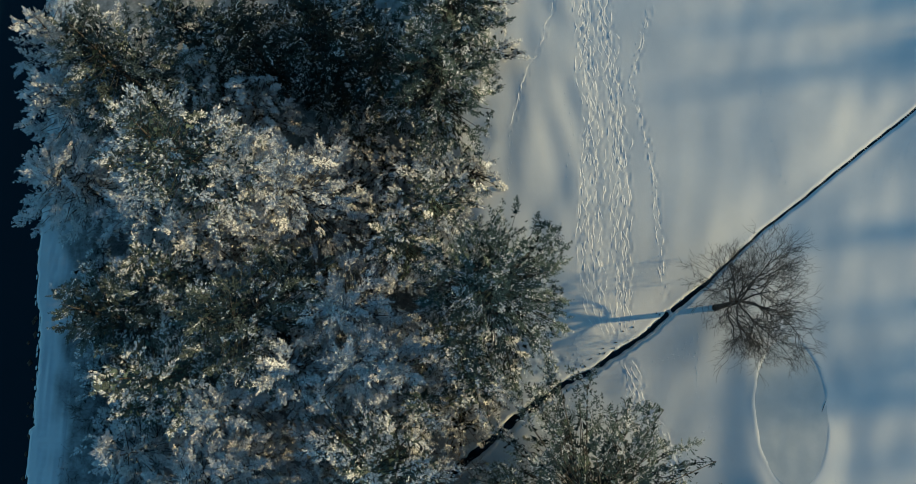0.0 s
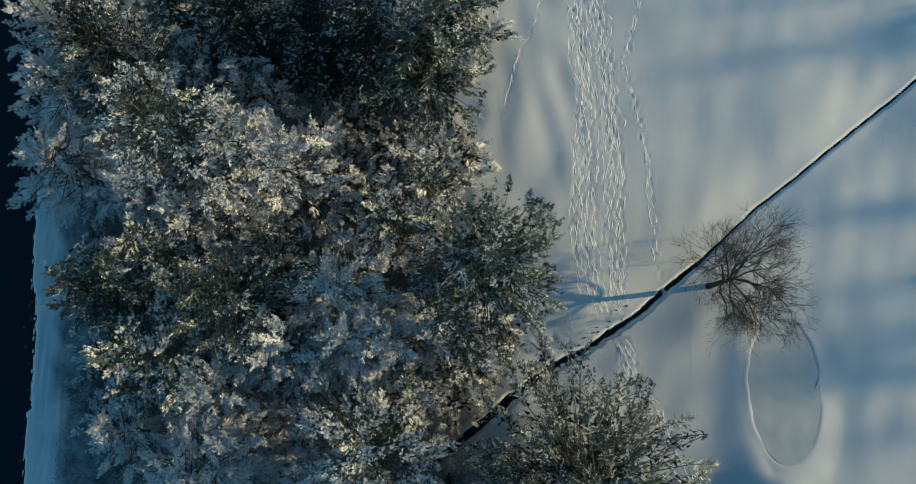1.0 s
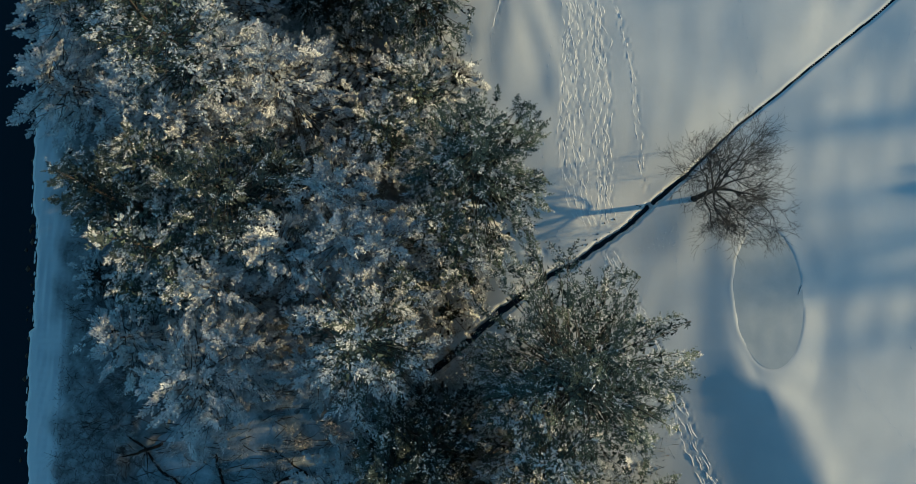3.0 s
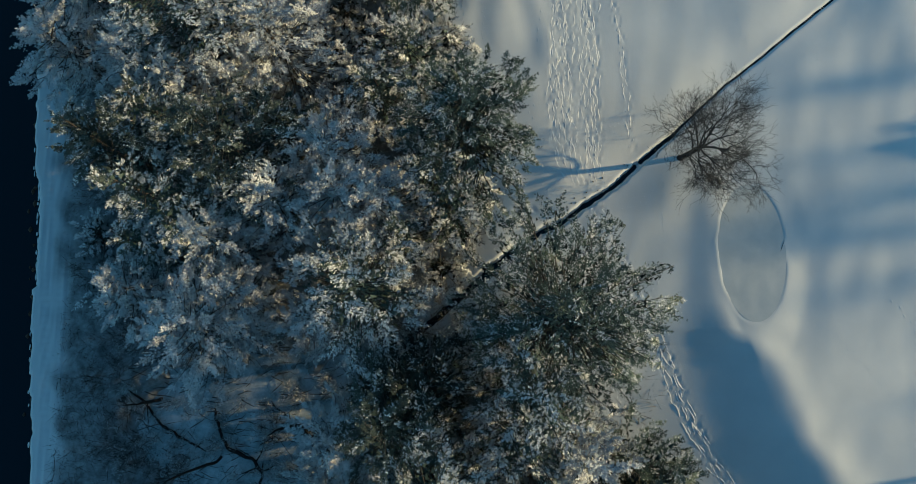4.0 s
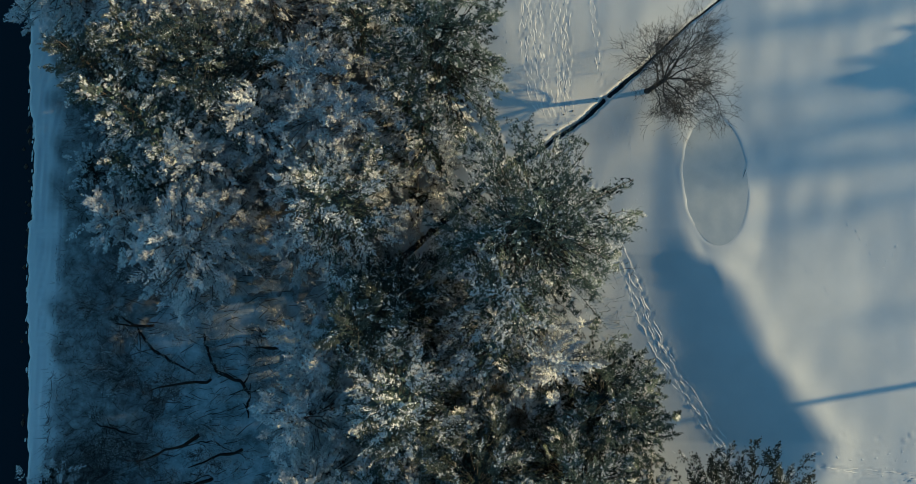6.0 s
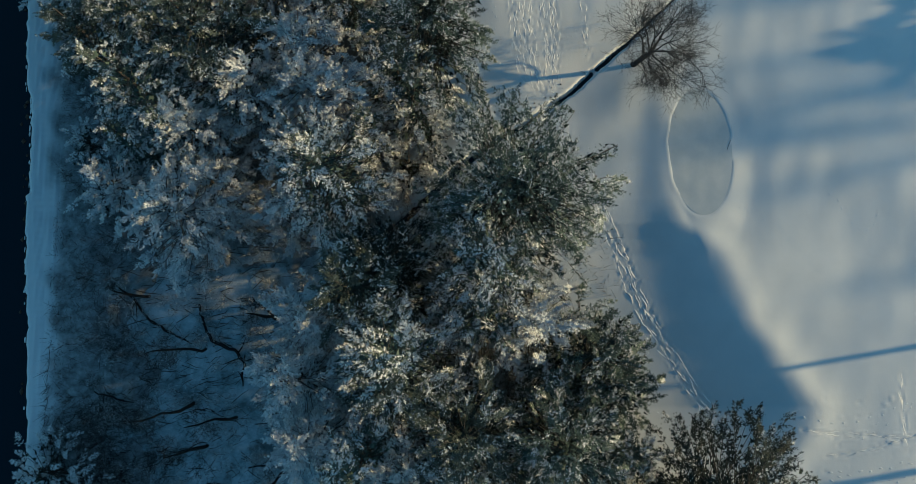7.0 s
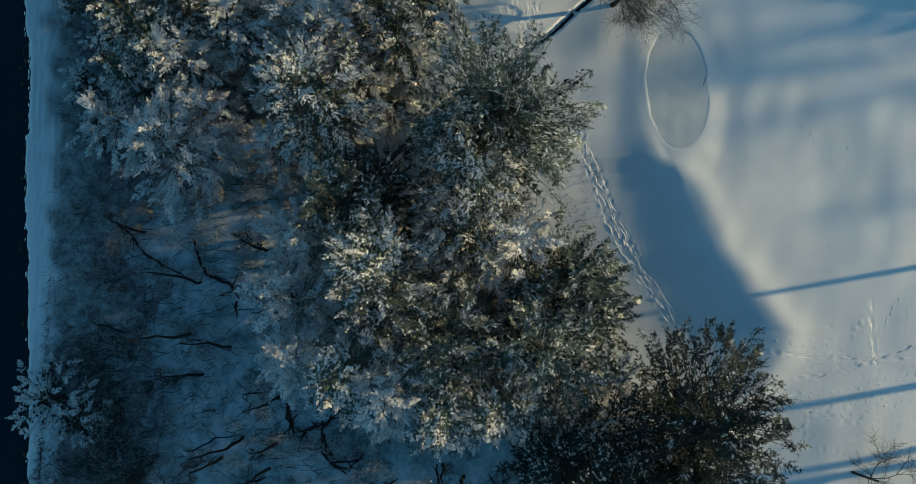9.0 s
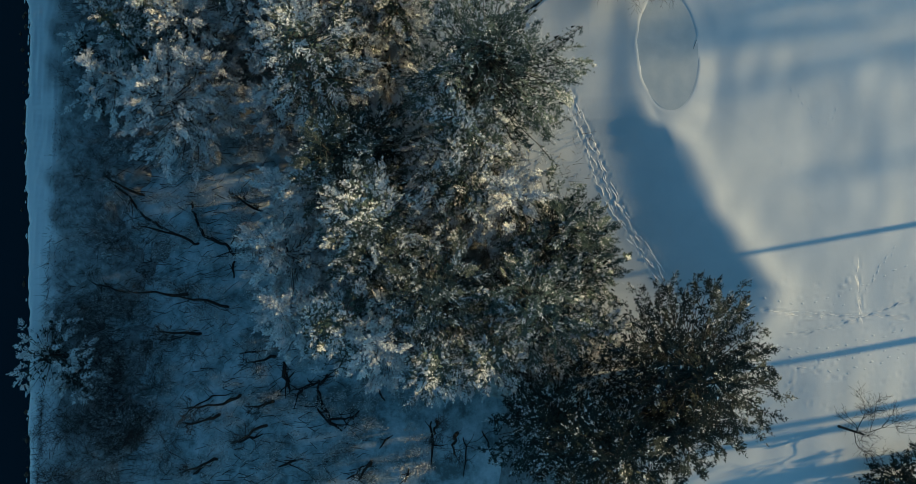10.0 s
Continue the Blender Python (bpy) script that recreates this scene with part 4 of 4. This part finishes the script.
def fallen_branch(points, radius, seed, sides=5):
    """A dark crooked branch that lies on the marsh."""
    rng = np.random.default_rng(seed)
    p = refine(np.array(points, float), 0.25, 0.34 if sides else 0.02, seed)
    z = np.array([max(ground_z(a, b), -2.02) for a, b in p]) + radius * 0.55
    base = np.array([p[0, 0], p[0, 1], z[0]])
    ob = tagged(new("fallen_branch"), "dark wet fallen branch on marsh ice", "branch", group="fallen branches on the marsh")
    ob.location = base
    pts = np.column_stack([p, z]) - base
    buf = Buffer()
    tube(buf, pts, radius * np.sin(np.linspace(0.35, 2.95, len(pts))) ** 0.6 * rng.uniform(0.7, 1.2, len(pts)), 6)
    buf.make("stem", ROTTEN, ob, smooth=True)
    for _ in range(sides):
        k = int(rng.integers(1, len(pts) - 1))
        a = rng.uniform(0, 6.3)
        tip = pts[k] + np.array([math.cos(a), math.sin(a), 0.15]) * rng.uniform(0.4, 1.0)
        buf = Buffer()
        tube(buf, [pts[k], (pts[k] + tip) / 2 + rng.normal(0, 0.06, 3), tip], [radius * 0.5, radius * 0.35, 0.01], 5)
        buf.make("side_twig", ROTTEN, ob)
    return ob


def bank_stones():
    rng = np.random.default_rng(12)
    buf = Buffer()
    for y in np.arange(-26, 14, 0.45):
        if rng.uniform() < 0.45:
            continue
        y, r = y + rng.uniform(-0.2, 0.2), rng.uniform(0.05, 0.14)
        c = np.array([BANK_X(y) - 0.1 + rng.normal(0, 0.12), y, -1.93])
        o = np.array([(1, 0, 0), (0, 1.4, 0), (-1, 0, 0), (0, -1.4, 0), (0, 0, 0.8), (0, 0, -1)]) * r * rng.uniform(0.6, 1.3, (6, 1))
        buf.add(c + o, [(0, 1, 4), (1, 2, 4), (2, 3, 4), (3, 0, 4), (1, 0, 5), (2, 1, 5), (3, 2, 5), (0, 3, 5)])
    return tagged(buf.make("bank_stones", EARTH), "small dark stones at the water's edge", "stones", kind="stuff")


def earth_clods():
    """Crumbs of dug earth on the ditch's upper edge."""
    rng = np.random.default_rng(8)
    buf = Buffer()
    line = np.array([(9.2, 2.02), (8.4, 1.5), (7.4, 0.75), (6.0, -0.12), (5.0, -0.75)])
    for x, y in refine(line, 0.07, 0.35, 4):
        if rng.uniform() < 0.65:
            continue
        x, y, r = x + rng.normal(0, 0.10), y + rng.normal(0, 0.10), rng.uniform(0.015, 0.05)
        c = np.array([x, y, ground_z(x, y) + r * 0.3])
        o = np.array([(1, 0, 0), (0, 1, 0), (-1, 0, 0), (0, -1, 0), (0, 0, 1), (0, 0, -1)]) * r * rng.uniform(0.6, 1.3, (6, 1))
        buf.add(c + o, [(0, 1, 4), (1, 2, 4), (2, 3, 4), (3, 0, 4), (1, 0, 5), (2, 1, 5), (3, 2, 5), (0, 3, 5)])
    return tagged(buf.make("earth_clods", EARTH), "dark crumbs of earth along the ditch", "earth", kind="stuff")


def snag(x, y, tall, radius, seed):
    """A dead trunk that stands outside the meadow and throws a bar of shade over it."""
    rng = np.random.default_rng(seed)
    tree = tagged(new("dead_trunk"), "bare dead trunk standing in snow", "tree", group="dead trunks east of the meadow")
    tree.location = (x, y, ground_z(x, y) - 0.1)
    t = np.linspace(0, 1, 6)
    p = np.column_stack([rng.normal(0, 0.03, 6), rng.normal(0, 0.03, 6), tall * t])
    buf = Buffer()
    tube(buf, p, radius * (1 - 0.35 * t), 8)
    buf.make("trunk", BARK, tree, smooth=True)
    return tree


wood()
bare_tree(11.62, 2.19, 5, first=1.42, limbs=11, radius=0.12, lean=(0.5, 0.15, 0.95), bias=(0.4, 0.34), mat=GREY_TWIG)
for k, (x, y, tall) in enumerate([(-8.65, -20.5, 8), (-9.7, -21.5, 6), (-10.8, -17.2, 5.5), (-7.2, -22.2, 6), (-9.4, -15.8, 7.5), (-9.8, -23.9, 5), (-1.6, -24.1, 6),
                                  (1.9, -22.1, 6), (3.1, -22.7, 8), (-6.8, -20.9, 4.5), (-11.6, -15.0, 7.5), (-6.8, -18.5, 6), (-14.2, -9.4, 5), (-11.1, -12.2, 8), (-7.4, -10.7, 6)]):
    alder(x, y, tall, 400 + k)
for k, (x, y, r) in enumerate([(-15.0, -16.8, 2.2), (-16.2, -19.4, 2.0), (-13.4, -20.5, 2.3), (-14.9, -21.9, 2.2), (-16.0, -24.0, 2.0), (-13.0, -23.5, 2.2), (-12.0, -18.3, 1.8), (-16.6, -14.6, 1.4), (-15.6, -11.5, 1.8), (-16.4, -8.6, 1.6), (-17.6, 5.2, 1.2), (-17.4, 1.6, 1.3), (-17.6, -2.8, 1.3), (-17.2, -16.6, 1.7), (-14.2, -18.6, 2.0), (-17.6, -21.8, 1.6), (-17.4, -25.0, 1.8), (-14.6, -25.6, 2.0), (-15.4, -6.2, 1.5), (-1.4, -5.6, 1.5), (-3.2, -6.6, 1.6), (0.2, -4.6, 1.2), (9.4, -17.6, 1.6), (-5.6, 6.0, 1.2), (3.0, -12.6, 1.6), (5.6, -13.6, 1.7), (8.8, -16.0, 1.7), (2.2, -7.4, 1.4), (6.6, -19.8, 1.6)]):
    bare_bush(x, y, r, 500 + k)
bare_tree(22.2, -22.5, 9, first=1.0, radius=0.06, deepest=4, lean=(0.9, -0.35, 0.8), limbs=4, label="small leafless tree leaning over trampled snow")
fallen_branch([(16.42, -2.0), (16.2, -2.55), (16.4, -3.1)], 0.011, 47, 0)
brushwood()
marsh_ice()
frosted_sedge()
bank_stones()
fallen_branch([(-11.45, -9.9), (-11.26, -10.9), (-10.3, -11.9), (-9.1, -13.0), (-9.1, -14.3)], 0.09, 41)
fallen_branch([(-6.3, -18.8), (-6.1, -19.6), (-5.75, -20.2)], 0.10, 42)
fallen_branch([(-4.4, -19.8), (-4.1, -21.0), (-3.9, -22.1), (-3.0, -22.5)], 0.11, 43)
fallen_branch([(-2.9, -22.5), (-2.4, -22.0), (-1.9, -21.4)], 0.07, 44)
fallen_branch([(-4.4, -20.0), (-5.2, -20.2), (-5.9, -20.7)], 0.08, 45)
fallen_branch([(-7.4, -10.7), (-6.6, -11.2), (-6.2, -12.0)], 0.08, 46)
for k, line in enumerate([[(-11.8, -21.1), (-10.2, -20.9), (-8.6, -20.5)], [(-11.7, -21.9), (-9.9, -21.5)], [(-9.1, -22.8), (-7.3, -22.4)], [(-11.0, -24.7), (-9.7, -24.0)],
                          [(-12.2, -15.4), (-10.6, -15.5), (-9.2, -15.9)], [(-8.7, -9.6), (-7.0, -10.7)], [(-4.4, -20.4), (-3.9, -22.1), (-2.0, -21.8)], [(1.7, -22.1), (1.5, -23.3), (1.6, -24.5)],
                          [(3.1, -23.0), (3.4, -25.1)], [(-2.7, -25.2), (-1.6, -24.1)], [(-6.3, -19.0), (-6.0, -20.1)], [(-15.6, -9.0), (-13.7, -11.0), (-11.5, -12.1)],
                          [(-13.1, -17.3), (-10.8, -17.2)], [(-8.7, -18.3), (-7.1, -18.1)], [(0.4, -24.5), (0.1, -25.3)], [(-6.5, -24.3), (-5.5, -24.1)],
                          [(4.2, -22.7), (4.5, -23.7)], [(-16.6, -14.5), (-14.5, -14.9)], [(-1.4, -19.6), (-0.8, -21.1)], [(-3.9, -19.5), (-4.4, -20.3)],
                          [(-7.7, -20.7), (-6.4, -20.3)], [(-1.1, -23.5), (-0.2, -22.7)]]):
    fallen_branch(line, 0.035 + 0.014 * (k % 4), 60 + k, 1 + k % 3)
earth_clods()

# trees east of the meadow, whose shade falls across it
for k, (x, y, tall, radius) in enumerate([(38.0, -10.7, 4.1, 0.18), (37.0, -16.7, 5.0, 0.2), (38.0, -19.65, 5.2, 0.2), (37.0, -20.4, 5.2, 0.22), (37.0, -22.3, 5.4, 0.36)]):
    snag(x, y, tall, radius, 600 + k)
for k, (x, y, tall, r) in enumerate([(115, 35.0, 19.4, 2.0), (115, 31.8, 19.2, 1.5), (115, 28.5, 18.8, 1.6), (115, 20.1, 18.4, 1.4), (115, 14.5, 18.6, 1.9), (115, 10.0, 17.6, 1.2), (115, 4.8, 17.0, 0.9), (115, 16.6, 18.4, 1.4), (115, 12.4, 18.2, 1.3)]):
    conifer(x, y, tall, r * 1.3, 700 + k, low=0.1, size=0.55, dens=5.0, leafs=10, twigs=10, inner=6, dome=3.0, bough=1.2, label="spruce at the meadow's far side")
for k, (x, y, tall, r) in enumerate([(46, 6.2, 4.5, 2.6), (45, 19.0, 4.4, 1.6)]):
    conifer(x, y, tall, r, 720 + k, low=0.05, size=0.3, inner=20, dome=3.0, label="low bushy spruce beside the meadow")
